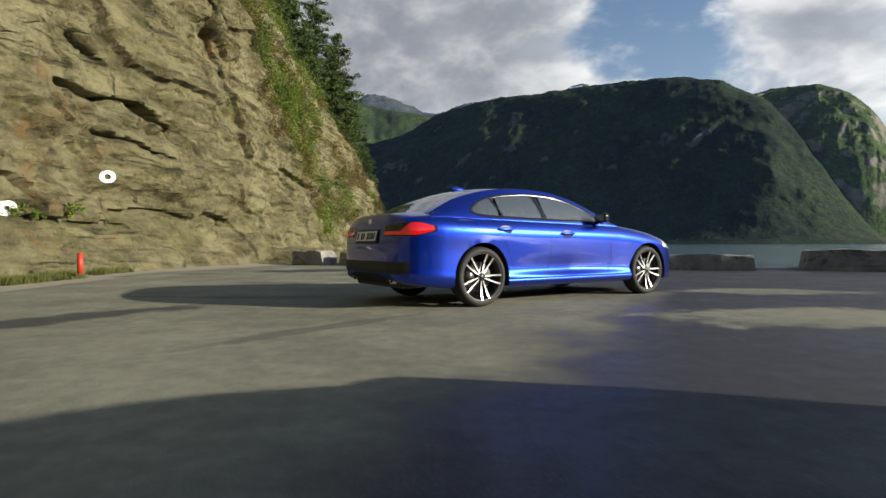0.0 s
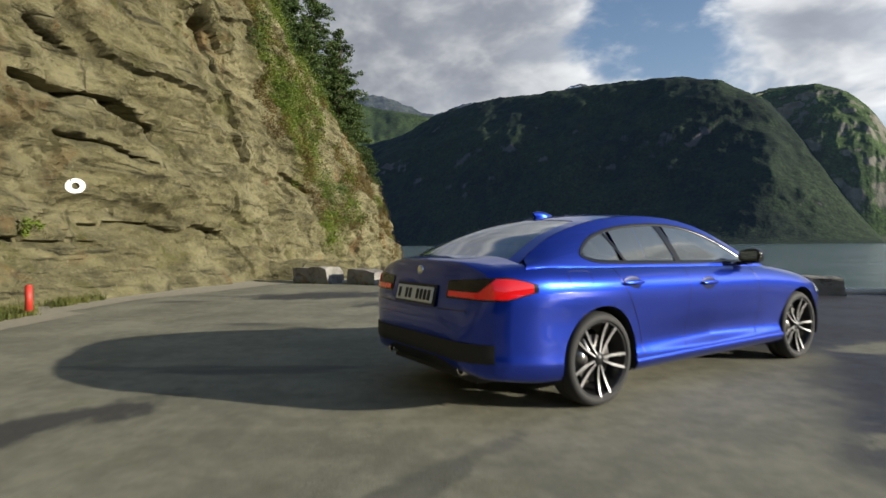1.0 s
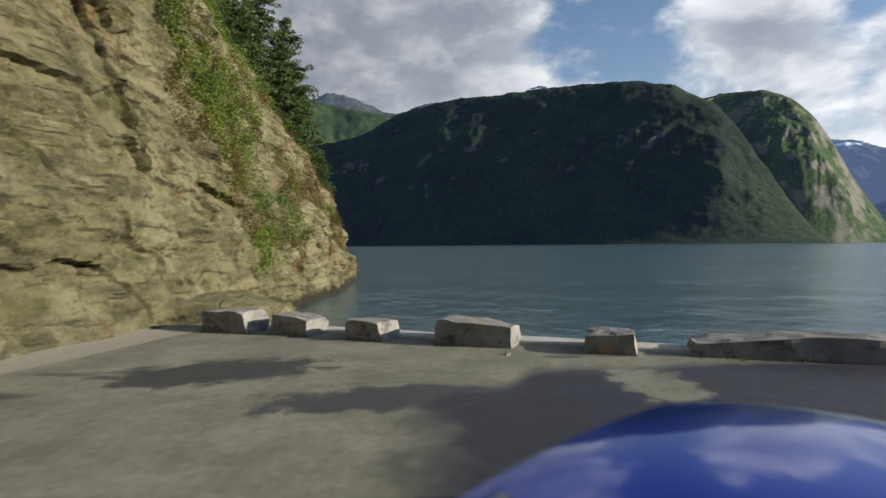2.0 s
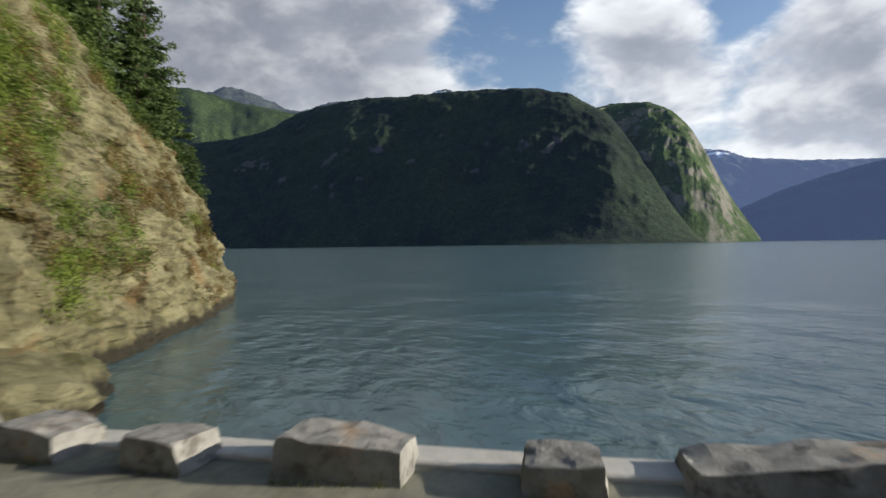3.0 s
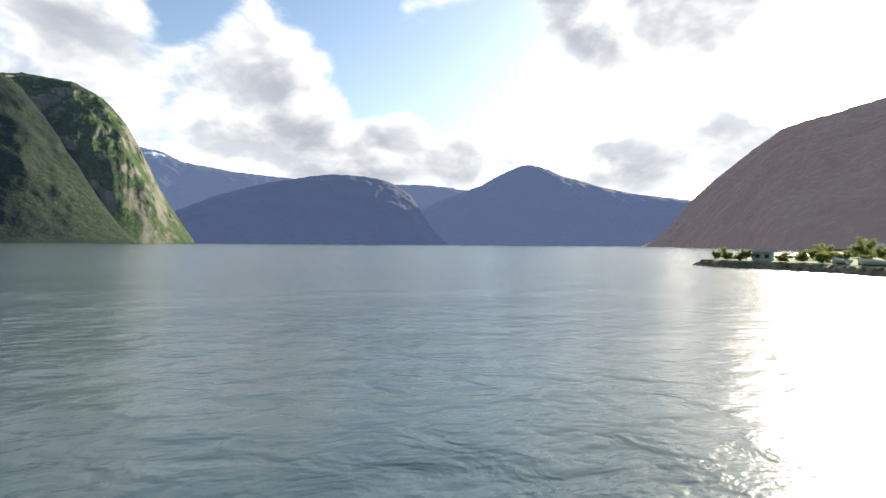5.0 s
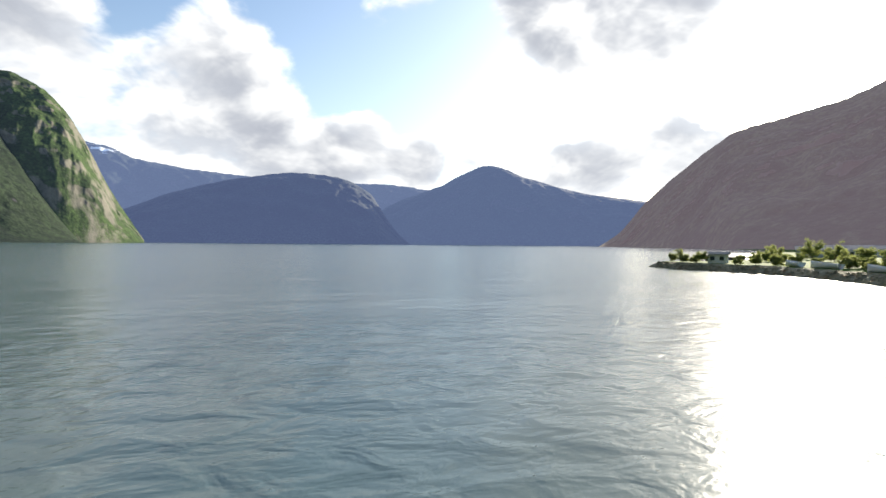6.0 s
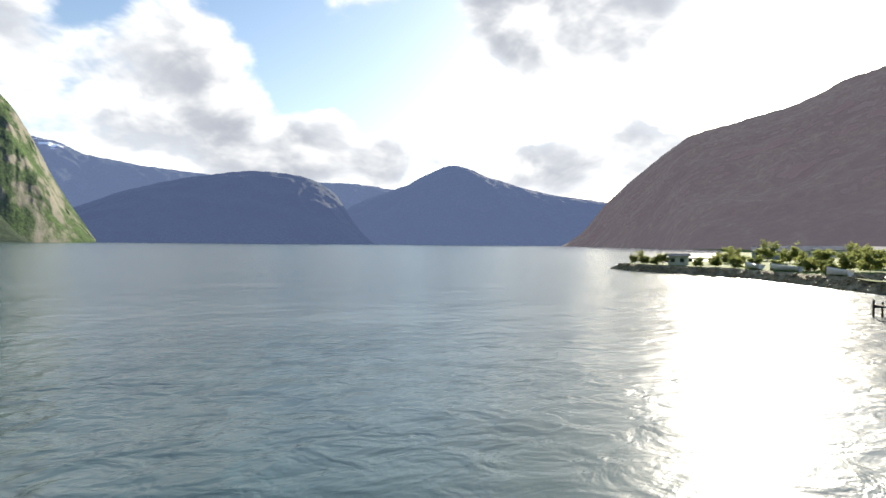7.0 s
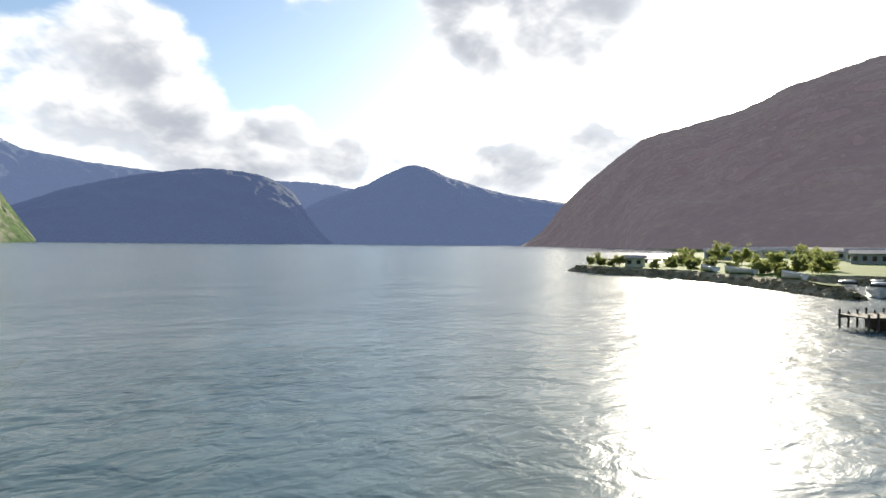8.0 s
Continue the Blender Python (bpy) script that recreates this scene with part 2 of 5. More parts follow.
def stone_material():
    """Pale broken gneiss with dark mineral streaks and dirty weathered patches."""
    m, k, b = material("block_stone")
    p = place(k)
    grain = k.noise(p, 28.0, 6.0, 0.7)
    patch = k.noise(p, 2.4, 7.0, 0.65)
    streak = k.noise(k.vmath("MULTIPLY", p, (1.0, 1.0, 1.3)), 2.2, 8.0, 0.68, 0.4)
    col = k.mix(patch, (0.045, 0.042, 0.036), (0.43, 0.41, 0.37))
    col = k.mix(k.math("MULTIPLY", k.step(streak, 0.50, 0.62), 0.8), col, (0.085, 0.075, 0.062))
    col = k.mix(k.math("MULTIPLY", k.step(grain, 0.56, 0.75), 0.5), col, (0.16, 0.155, 0.15))
    col = k.mix(k.math("MULTIPLY", k.step(k.noise(p, 1.1, 4.0), 0.56, 0.70), 0.6), col, (0.40, 0.27, 0.15))
    put(k, b, Base_Color=col, Roughness=0.9, Specular_IOR_Level=0.25, Normal=bump(k, k.math("ADD", grain, k.math("MULTIPLY", patch, 2.0)), 0.6, 0.03))
    return m


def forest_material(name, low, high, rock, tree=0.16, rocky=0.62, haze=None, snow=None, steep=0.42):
    """Wooded mountainside: crowns as cells, bare rock where it is steep. haze: colour and strength of a glow that
    imitates air in front of a range.
    """
    m, k, b = material(name)
    geo = k.add("ShaderNodeNewGeometry")
    p = geo.outputs["Position"]
    cell = k.add("ShaderNodeTexVoronoi", {"Vector": p, "Scale": tree}, feature="F1").outputs[0]
    crown = k.math("SUBTRACT", 1.0, cell)
    wide = k.noise(p, 0.004, 6.0, 0.6)
    mid = k.noise(p, 0.02, 6.0, 0.65)
    small = k.noise(p, 0.07, 5.0, 0.65)
    col = k.mix(k.step(wide, 0.38, 0.62), low, high)
    col = k.mix(k.math("MULTIPLY", k.step(mid, 0.42, 0.68), 0.6), col, tuple(c * 1.6 for c in high))
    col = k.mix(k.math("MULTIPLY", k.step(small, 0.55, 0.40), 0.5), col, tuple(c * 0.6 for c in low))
    # colour darkens towards the edges of the crown cells
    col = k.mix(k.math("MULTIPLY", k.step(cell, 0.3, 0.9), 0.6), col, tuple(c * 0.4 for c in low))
    # bare faces: steep ground, broken up by noise that runs down the slope
    up = k.add("ShaderNodeSeparateXYZ", {0: geo.outputs["Normal"]}).outputs[2]
    streak = k.noise(k.vmath("MULTIPLY", p, (1, 1, 0.4)), 0.011, 8.0, 0.66, 0.4)
    bare = k.math("ADD", streak, k.math("MULTIPLY", k.math("SUBTRACT", steep, up), 0.6))
    face = k.math("MULTIPLY", k.step(bare, rocky - 0.02, rocky + 0.16), 0.85)
    stone = k.mix(k.noise(k.vmath("MULTIPLY", p, (1, 1, 0.35)), 0.05, 6.0, 0.7), tuple(c * 0.45 for c in rock), tuple(c * 1.25 for c in rock))
    col = k.mix(face, col, stone)
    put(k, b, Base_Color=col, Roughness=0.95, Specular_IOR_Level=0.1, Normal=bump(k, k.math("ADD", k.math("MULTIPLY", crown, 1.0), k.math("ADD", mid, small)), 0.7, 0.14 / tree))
    if snow:
        height = k.add("ShaderNodeSeparateXYZ", {0: p}).outputs[2]
        lies = k.math("MULTIPLY", k.step(height, snow, snow + 40), k.step(k.noise(k.vmath("MULTIPLY", p, (1, 1, 3)), 0.006, 5.0, 0.6), 0.54, 0.60))
        put(k, b, Base_Color=k.mix(lies, col, (0.8, 0.82, 0.86)))
    # air haze is imitated by an even glow of the whole slope
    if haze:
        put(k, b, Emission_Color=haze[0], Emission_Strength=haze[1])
    return m


def water_material():
    """Wind ripples with long low crests, under a faint swell, in uneven gusts."""
    m, k, b = material("fjord_water")
    p = k.add("ShaderNodeTexCoord").outputs["Object"]
    turned = k.add("ShaderNodeVectorRotate", {"Vector": p, "Axis": (0, 0, 1), "Angle": radians(-28)}, rotation_type="AXIS_ANGLE").outputs[0]
    q = k.vmath("MULTIPLY", turned, (1.0, 0.66, 1.0))
    swell = k.noise(q, 0.13, 3.0, 0.5)
    chop = k.noise(q, 0.9, 4.0, 0.52, 0.5)
    ripple = k.noise(q, 2.7, 3.0, 0.55, 0.2)
    gust = k.step(k.noise(p, 0.05, 4.0, 0.6), 0.35, 0.65, 0.45, 1.15)
    fine = k.math("ADD", k.math("MULTIPLY", chop, 0.17), k.math("MULTIPLY", ripple, 0.034))
    h = k.math("ADD", k.math("MULTIPLY", swell, 0.38), k.math("MULTIPLY", fine, gust))
    put(k, b, Base_Color=k.mix(k.noise(p, 0.02, 4.0), (0.060, 0.099, 0.106), (0.088, 0.135, 0.140)), Roughness=0.22, IOR=1.42, Normal=bump(k, h, 1.0, 1.0))
    return m


def leaf_material(name, dark, bright, through_light=0.35):
    m, k, b = material(name)
    isle = k.add("ShaderNodeNewGeometry").outputs["Random Per Island"]
    n = k.noise(place(k), 0.8, 3.0)
    col = k.mix(k.math("MULTIPLY_ADD", isle, 0.45, k.math("MULTIPLY", k.step(n, 0.35, 0.65), 0.55)), dark, bright)
    put(k, b, Base_Color=col, Roughness=0.6, Specular_IOR_Level=0.3)
    thin = k.add("ShaderNodeBsdfTranslucent", {"Color": col})
    both = k.add("ShaderNodeMixShader", {0: through_light, 1: b.outputs[0], 2: thin.outputs[0]})
    out = [n2 for n2 in k.tree.nodes if n2.type == "OUTPUT_MATERIAL"][0]
    k.tree.links.new(both.outputs[0], out.inputs[0])
    return m


M = {}
M["asphalt"] = asphalt_material()
M["cliff"] = rock_material("cliff_rock", (0.69, 0.675, 0.55), wet=True)
M["boulder"] = stone_material()
M["shore"] = rock_material("shore_rock", (1.25, 1.15, 1.1), 0.5, 1.5, 0.3)
# dark greens carry the mountain's shade; faint blue glow for air haze
M["forest"] = forest_material("shaded_mountain_forest", (0.011, 0.018, 0.013), (0.025, 0.039, 0.018), (0.115, 0.11, 0.12), 0.13, 0.60, ((0.10, 0.15, 0.26), 0.03))
# brighter copy of that forest, sunlight put into the greens; same faint glow
M["forest_lit"] = forest_material("sunlit_cliff_forest", (0.026, 0.046, 0.014), (0.05, 0.082, 0.022), (0.20, 0.185, 0.155), 0.13, 0.50, ((0.12, 0.16, 0.24), 0.05), None, 0.55)
# bluish air haze on this hill too, as a faint glow
M["meadow_hill"] = forest_material("hazed_hill_forest", (0.020, 0.034, 0.013), (0.036, 0.056, 0.018), (0.12, 0.11, 0.09), 0.09, 0.75, ((0.12, 0.16, 0.24), 0.06))
# far ranges: blue air haze put in as emission
M["far_blue"] = forest_material("hazed_far_forest", (0.009, 0.015, 0.013), (0.022, 0.032, 0.024), (0.05, 0.05, 0.055), 0.10, 0.66, ((0.145, 0.19, 0.335), 0.40), 600.0)
M["far_headland"] = forest_material("hazed_headland_forest", (0.009, 0.015, 0.013), (0.022, 0.032, 0.024), (0.03, 0.03, 0.035), 0.10, 0.72, ((0.125, 0.165, 0.32), 0.27))
M["far_peak"] = forest_material("hazed_peak_forest", (0.009, 0.015, 0.013), (0.022, 0.032, 0.024), (0.05, 0.05, 0.055), 0.10, 0.66, ((0.135, 0.18, 0.33), 0.33))
M["far_grey"] = forest_material("hazed_far_fell", (0.03, 0.035, 0.03), (0.05, 0.06, 0.05), (0.10, 0.10, 0.11), 0.02, 0.55, ((0.15, 0.19, 0.30), 0.16), 1140.0)
# veil of sun glare over this mountain, put in as mauve emission
M["right_hill"] = forest_material("glare_forest", (0.020, 0.030, 0.012), (0.085, 0.092, 0.042), (0.19, 0.165, 0.14), 0.07, 0.64, ((0.41, 0.33, 0.395), 0.138))
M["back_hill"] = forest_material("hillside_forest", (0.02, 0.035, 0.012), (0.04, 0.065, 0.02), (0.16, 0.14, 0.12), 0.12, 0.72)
M["water"] = water_material()
M["concrete"] = plain("weathered_concrete", (0.43, 0.41, 0.36), 0.9, 0, 0.35, 6.0)
M["bark"] = plain("pine_bark", (0.09, 0.06, 0.045), 0.95, 0, 0.5, 9.0)
M["needles"] = leaf_material("pine_needles", (0.028, 0.052, 0.014), (0.10, 0.145, 0.038), 0.3)
M["leaf"] = leaf_material("bush_leaves", (0.055, 0.095, 0.014), (0.20, 0.25, 0.04))
M["bright_leaf"] = leaf_material("willow_leaves", (0.16, 0.20, 0.06), (0.34, 0.36, 0.13), 0.65)
M["rust_leaf"] = leaf_material("autumn_scrub", (0.075, 0.05, 0.018), (0.19, 0.14, 0.04))
M["grass"] = leaf_material("verge_grass", (0.06, 0.08, 0.015), (0.17, 0.17, 0.045))
M["soil"] = plain("gravel_soil", (0.27, 0.245, 0.18), 0.95, 0, 0.4, 12.0)


# ================= builders =================
def mesh_ob(name, verts, faces, mat, smooth=True, parent=None):
    me = bpy.data.meshes.new(name)
    me.from_pydata([tuple(v) for v in verts], [], faces)
    me.update()
    if smooth:
        me.polygons.foreach_set("use_smooth", [True] * len(me.polygons))
    me.materials.append(mat)
    ob = new(name, me)
    if parent:
        ob.parent = parent
    return ob


def part(name, bm, mat, parent, label="", smooth=True):
    me = bpy.data.meshes.new(name)
    bm.to_mesh(me)
    bm.free()
    if smooth:
        me.polygons.foreach_set("use_smooth", [True] * len(me.polygons))
    me.materials.append(mat)
    ob = new(name, me)
    ob.parent = parent
    return tagged(ob, label) if label else ob


def grid_faces(n, m, wrap=False):
    f = []
    for i in range(n - 1):
        for j in range(m - 1 if not wrap else m):
            a, b2 = i * m + j, i * m + (j + 1) % m
            f.append((a, b2, b2 + m, a + m))
    return f


def lerp_keys(keys, x):
    """Smooth interpolation of rows (x, values...) at x."""
    if x <= keys[0][0]:
        return list(keys[0][1:])
    for a, b2 in zip(keys, keys[1:]):
        if x <= b2[0]:
            t = (x - a[0]) / (b2[0] - a[0])
            return [p + (q - p) * t for p, q in zip(a[1:], b2[1:])]
    return list(keys[-1][1:])


def soft_keys(keys, x):
    """Monotone cubic interpolation of rows (x, values...)."""
    xs = [r[0] for r in keys]
    if x <= xs[0]:
        return list(keys[0][1:])
    if x >= xs[-1]:
        return list(keys[-1][1:])
    i = max(j for j in range(len(xs) - 1) if xs[j] <= x)
    h = xs[i + 1] - xs[i]
    t = (x - xs[i]) / h
    out = []
    for c in range(1, len(keys[0])):
        def slope(j):
            if j == 0 or j == len(xs) - 1:
                return (keys[min(j + 1, len(xs) - 1)][c] - keys[max(j - 1, 0)][c]) / (xs[min(j + 1, len(xs) - 1)] - xs[max(j - 1, 0)])
            d0 = (keys[j][c] - keys[j - 1][c]) / (xs[j] - xs[j - 1])
            d1 = (keys[j + 1][c] - keys[j][c]) / (xs[j + 1] - xs[j])
            return 0.0 if d0 * d1 <= 0 else 2 * d0 * d1 / (d0 + d1)
        p0, p1, m0, m1 = keys[i][c], keys[i + 1][c], slope(i) * h, slope(i + 1) * h
        out.append((2 * t**3 - 3 * t**2 + 1) * p0 + (t**3 - 2 * t**2 + t) * m0 + (-2 * t**3 + 3 * t**2) * p1 + (t**3 - t**2) * m1)
    return out


def fbm(p, octaves=5):
    return noise.fractal(p, 1.0, 2.0, octaves)


# ================= the large structure =================
def mountain(name, keys, mat, label, rough=0.10, cols=200, rows=46, gully=0.12, steep=1.6, apron=None, crag=0.0):
    """A range: keys are (heading, distance of its shore, distance of its ridge, slope of the sight line to the ridge).
    apron: headings between which a gentle wooded foot sets in; crag: metres of ribs and clefts on the face."""
    v = []
    a0, a1 = keys[0][0], keys[-1][0]
    for i in range(cols):
        az = a0 + (a1 - a0) * i / (cols - 1)
        shore, ridge, te = soft_keys(keys, az)
        top = te * ridge
        s, c = math.sin(radians(az)), math.cos(radians(az))
        g = noise.ridged_multi_fractal((s * ridge * 0.0022, c * ridge * 0.0022, 3.1), 1.0, 2.0, 4, 1.0, 2.0) - 1.0
        foot = 0.0
        if apron:
            foot = max(0.0, min(1.0, (az - apron[0]) / (apron[1] - apron[0])))
            foot = foot * foot * (3 - 2 * foot)
        for j in range(rows):
            f = j / (rows - 6)
            if f <= 1:
                r = shore + (ridge - shore) * f
                high = 1 - (1 - f) ** steep
                low = f * f * (3 - 2 * f)
                z = top * (high + (low - high) * foot)
            else:
                r = ridge + (f - 1) * (ridge - shore) * 2.5
                z = top * (1 - 2.2 * (f - 1))
            q = Vector((s * r, c * r, z))
            bell = math.sin(math.pi * min(f, 1.0)) if f < 1 else 0
            d = (ridge - shore) * (gully * g * bell + rough * fbm(q * 0.004, 5) * bell)
            if crag:
                ribs = noise.ridged_multi_fractal((q.x * 0.006, q.y * 0.006, q.z * 0.0025), 0.9, 2.1, 6, 1.0, 2.0) - 1.0
                d -= crag * ribs * bell
            edge = 0.012 * top * fbm(q * 0.02, 4) * min(1, f * 3)
            v.append((s * (r + d), c * (r + d), WATER_Z - 0.6 + z + edge))
    ob = mesh_ob(name, v, grid_faces(cols, rows), mat)
    return tagged(ob, label, "mountain", kind="structure")


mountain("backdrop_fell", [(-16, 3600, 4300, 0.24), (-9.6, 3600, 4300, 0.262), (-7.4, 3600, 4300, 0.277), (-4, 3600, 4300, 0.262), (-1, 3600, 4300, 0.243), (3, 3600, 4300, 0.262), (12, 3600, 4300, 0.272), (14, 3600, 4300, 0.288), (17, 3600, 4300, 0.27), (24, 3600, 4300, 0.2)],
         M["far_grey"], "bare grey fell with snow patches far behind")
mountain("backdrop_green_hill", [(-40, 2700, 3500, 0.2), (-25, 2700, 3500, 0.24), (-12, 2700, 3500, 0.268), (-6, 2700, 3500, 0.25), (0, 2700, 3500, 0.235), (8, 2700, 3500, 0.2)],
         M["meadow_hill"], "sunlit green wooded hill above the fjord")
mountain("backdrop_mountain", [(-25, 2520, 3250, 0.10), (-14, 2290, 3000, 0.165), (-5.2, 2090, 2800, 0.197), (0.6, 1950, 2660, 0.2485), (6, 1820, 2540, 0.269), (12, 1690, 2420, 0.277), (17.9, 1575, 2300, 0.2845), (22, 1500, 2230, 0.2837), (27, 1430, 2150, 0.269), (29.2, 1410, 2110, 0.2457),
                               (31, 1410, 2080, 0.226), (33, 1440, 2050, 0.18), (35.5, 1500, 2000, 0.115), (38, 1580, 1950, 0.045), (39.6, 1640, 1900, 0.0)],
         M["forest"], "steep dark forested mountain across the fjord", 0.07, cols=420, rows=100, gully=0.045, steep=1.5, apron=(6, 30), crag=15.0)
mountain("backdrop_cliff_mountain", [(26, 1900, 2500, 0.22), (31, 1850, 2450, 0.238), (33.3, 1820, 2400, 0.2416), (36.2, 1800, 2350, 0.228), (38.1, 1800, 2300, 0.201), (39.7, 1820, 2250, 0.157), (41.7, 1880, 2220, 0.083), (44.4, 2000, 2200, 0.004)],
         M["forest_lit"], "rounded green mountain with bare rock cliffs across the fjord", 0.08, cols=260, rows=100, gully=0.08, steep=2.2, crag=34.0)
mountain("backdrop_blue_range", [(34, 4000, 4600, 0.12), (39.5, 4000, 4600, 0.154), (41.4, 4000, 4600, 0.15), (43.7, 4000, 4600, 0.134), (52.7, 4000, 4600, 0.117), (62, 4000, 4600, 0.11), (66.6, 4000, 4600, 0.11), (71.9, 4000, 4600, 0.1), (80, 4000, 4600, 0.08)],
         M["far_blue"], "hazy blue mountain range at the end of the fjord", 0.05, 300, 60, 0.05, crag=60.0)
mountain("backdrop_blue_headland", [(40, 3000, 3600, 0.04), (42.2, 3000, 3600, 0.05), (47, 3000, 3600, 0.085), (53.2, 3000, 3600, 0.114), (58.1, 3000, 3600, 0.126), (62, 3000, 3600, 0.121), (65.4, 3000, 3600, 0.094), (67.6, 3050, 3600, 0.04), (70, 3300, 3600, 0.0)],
         M["far_headland"], "rounded wooded headland with a blue haze glow", 0.05, 220, 60, 0.05, crag=50.0)
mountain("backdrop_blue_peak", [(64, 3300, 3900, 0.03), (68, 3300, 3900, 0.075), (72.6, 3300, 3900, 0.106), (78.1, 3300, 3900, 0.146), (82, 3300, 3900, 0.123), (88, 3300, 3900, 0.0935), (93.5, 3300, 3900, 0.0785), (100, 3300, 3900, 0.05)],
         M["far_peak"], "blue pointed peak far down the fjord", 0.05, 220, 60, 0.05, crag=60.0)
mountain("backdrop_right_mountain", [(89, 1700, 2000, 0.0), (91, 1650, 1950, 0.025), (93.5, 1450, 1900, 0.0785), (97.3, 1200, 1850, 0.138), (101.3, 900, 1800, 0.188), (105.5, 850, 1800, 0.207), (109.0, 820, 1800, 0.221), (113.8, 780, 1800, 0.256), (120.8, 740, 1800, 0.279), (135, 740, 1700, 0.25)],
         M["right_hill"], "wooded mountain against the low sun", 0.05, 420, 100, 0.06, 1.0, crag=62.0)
# never in view: added to close the valley and lower the sky light
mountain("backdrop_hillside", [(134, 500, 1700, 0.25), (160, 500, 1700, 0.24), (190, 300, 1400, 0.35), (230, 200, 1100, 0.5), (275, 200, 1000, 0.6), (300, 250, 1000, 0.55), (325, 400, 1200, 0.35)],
         M["back_hill"], "unseen steep wooded hillside, added behind to hold back sky light", 0.05, 160, 40, 0.08, 1.25)

water = mesh_ob("water", [(-4900, -4900, 0), (4900, -4900, 0), (4900, 4900, 0), (-4900, 4900, 0)], [(0, 1, 2, 3)], M["water"])
water.location.z = WATER_Z
tagged(water, "rippled grey-blue fjord water", "water", kind="structure")

# shoreline of the plaza: stones stand along it
EDGE = [(-6.2, 20.9), (-5.2, 20.5), (-2.1, 19.3), (0.5, 18.0), (2.05, 17.45), (4.0, 16.5), (4.9, 16.1), (8.4, 15.3), (9.6, 15.0), (13.5, 13.6), (22, 9.5), (40, -8), (62, -40)]


def plaza():
    pts = EDGE + [(62, -120), (-30, -120), (-30, 20.3)]
    bm = bmesh.new()
    top = [bm.verts.new((x, y, 0)) for x, y in pts]
    bm.faces.new(top)
    low = [bm.verts.new((x, y, -4)) for x, y in pts]
    for i in range(len(pts)):
        j = (i + 1) % len(pts)
        bm.faces.new((top[i], low[i], low[j], top[j]))
    bmesh.ops.recalc_face_normals(bm, faces=bm.faces)
    ob = part("ground", bm, M["asphalt"], None, "", False)
    tagged(ob, "worn grey asphalt with damp dark patches", "ground", kind="structure")


plaza()


# foot of the cliff: x, y, foot z, height, lean back at the top, share of the lean at the toe
CLIFF = [(-10, -60, 0, 13, 6, 0), (-9.0, -15, -0.1, 15, 4, 0.1), (-8.2, 2, -0.1, 16, 3.6, 0.2), (-8.0, 8, -0.1, 16, 3.2, 0.3), (-8.3, 11, -0.1, 16, 3.0, 0.35), (-8.1, 13.5, -0.1, 16, 2.8, 0.3), (-7.3, 16.5, -0.1, 16, 3.2, 0.25), (-6.4, 19.2, -0.1, 16, 4.2, 0.2), (-5.6, 21.5, -0.5, 16, 5.2, 0.25),
         (-4.7, 24.5, -1.0, 16, 5.0, 0.3), (-4.9, 27, -1.2, 16, 5.0, 0.12), (-4.5, 31, -1.2, 16, 5.8, 0.05), (-3.8, 36, -1.2, 15.6, 7.0, 0.0), (-3.8, 42, -1.2, 15.0, 7.4, 0.0), (-4.0, 49, -1.2, 13.5, 6.6, 0.0), (-6.5, 53, -1.2, 12.5, 7.0, 0.0), (-16, 58, -1.2, 12.5, 7, 0), (-40, 68, -1.2, 16, 8, 0), (-120, 100, -1.2, 22, 10, 0)]


# overhung clefts in the face: y, z at both ends, width, depth
GROOVES = [(14.0, 4.75, 15.3, 4.7, 0.12, 0.7), (15.3, 4.7, 16.6, 4.85, 0.08, 0.55), (16.5, 4.8, 17.6, 4.2, 0.13, 0.7), (14.4, 3.7, 15.6, 3.6, 0.07, 0.4), (15.6, 3.6, 17.2, 3.4, 0.06, 0.35), (11.0, 1.5, 15.0, 1.2, 0.06, 0.25), (15.0, 1.7, 19.0, 1.5, 0.07, 0.3),
           (20.5, 9.5, 21.5, 6.0, 0.2, 0.7), (21.5, 6.0, 21.2, 3.5, 0.15, 0.5), (25, 4.0, 27.0, 3.4, 0.12, 0.5), (14.5, 6.2, 15.5, 5.8, 0.08, 0.3)]


def cliff_run(u):
    """Direction along the foot, smooth from row to row."""
    i = min(int(u), len(CLIFF) - 2)
    t = u - i
    runs = []
    for j in (i, i + 1):
        p, q = CLIFF[max(j - 1, 0)], CLIFF[min(j + 1, len(CLIFF) - 1)]
        runs.append(Vector((q[0] - p[0], q[1] - p[1], 0)).normalized())
    return runs[0].lerp(runs[1], t).normalized()


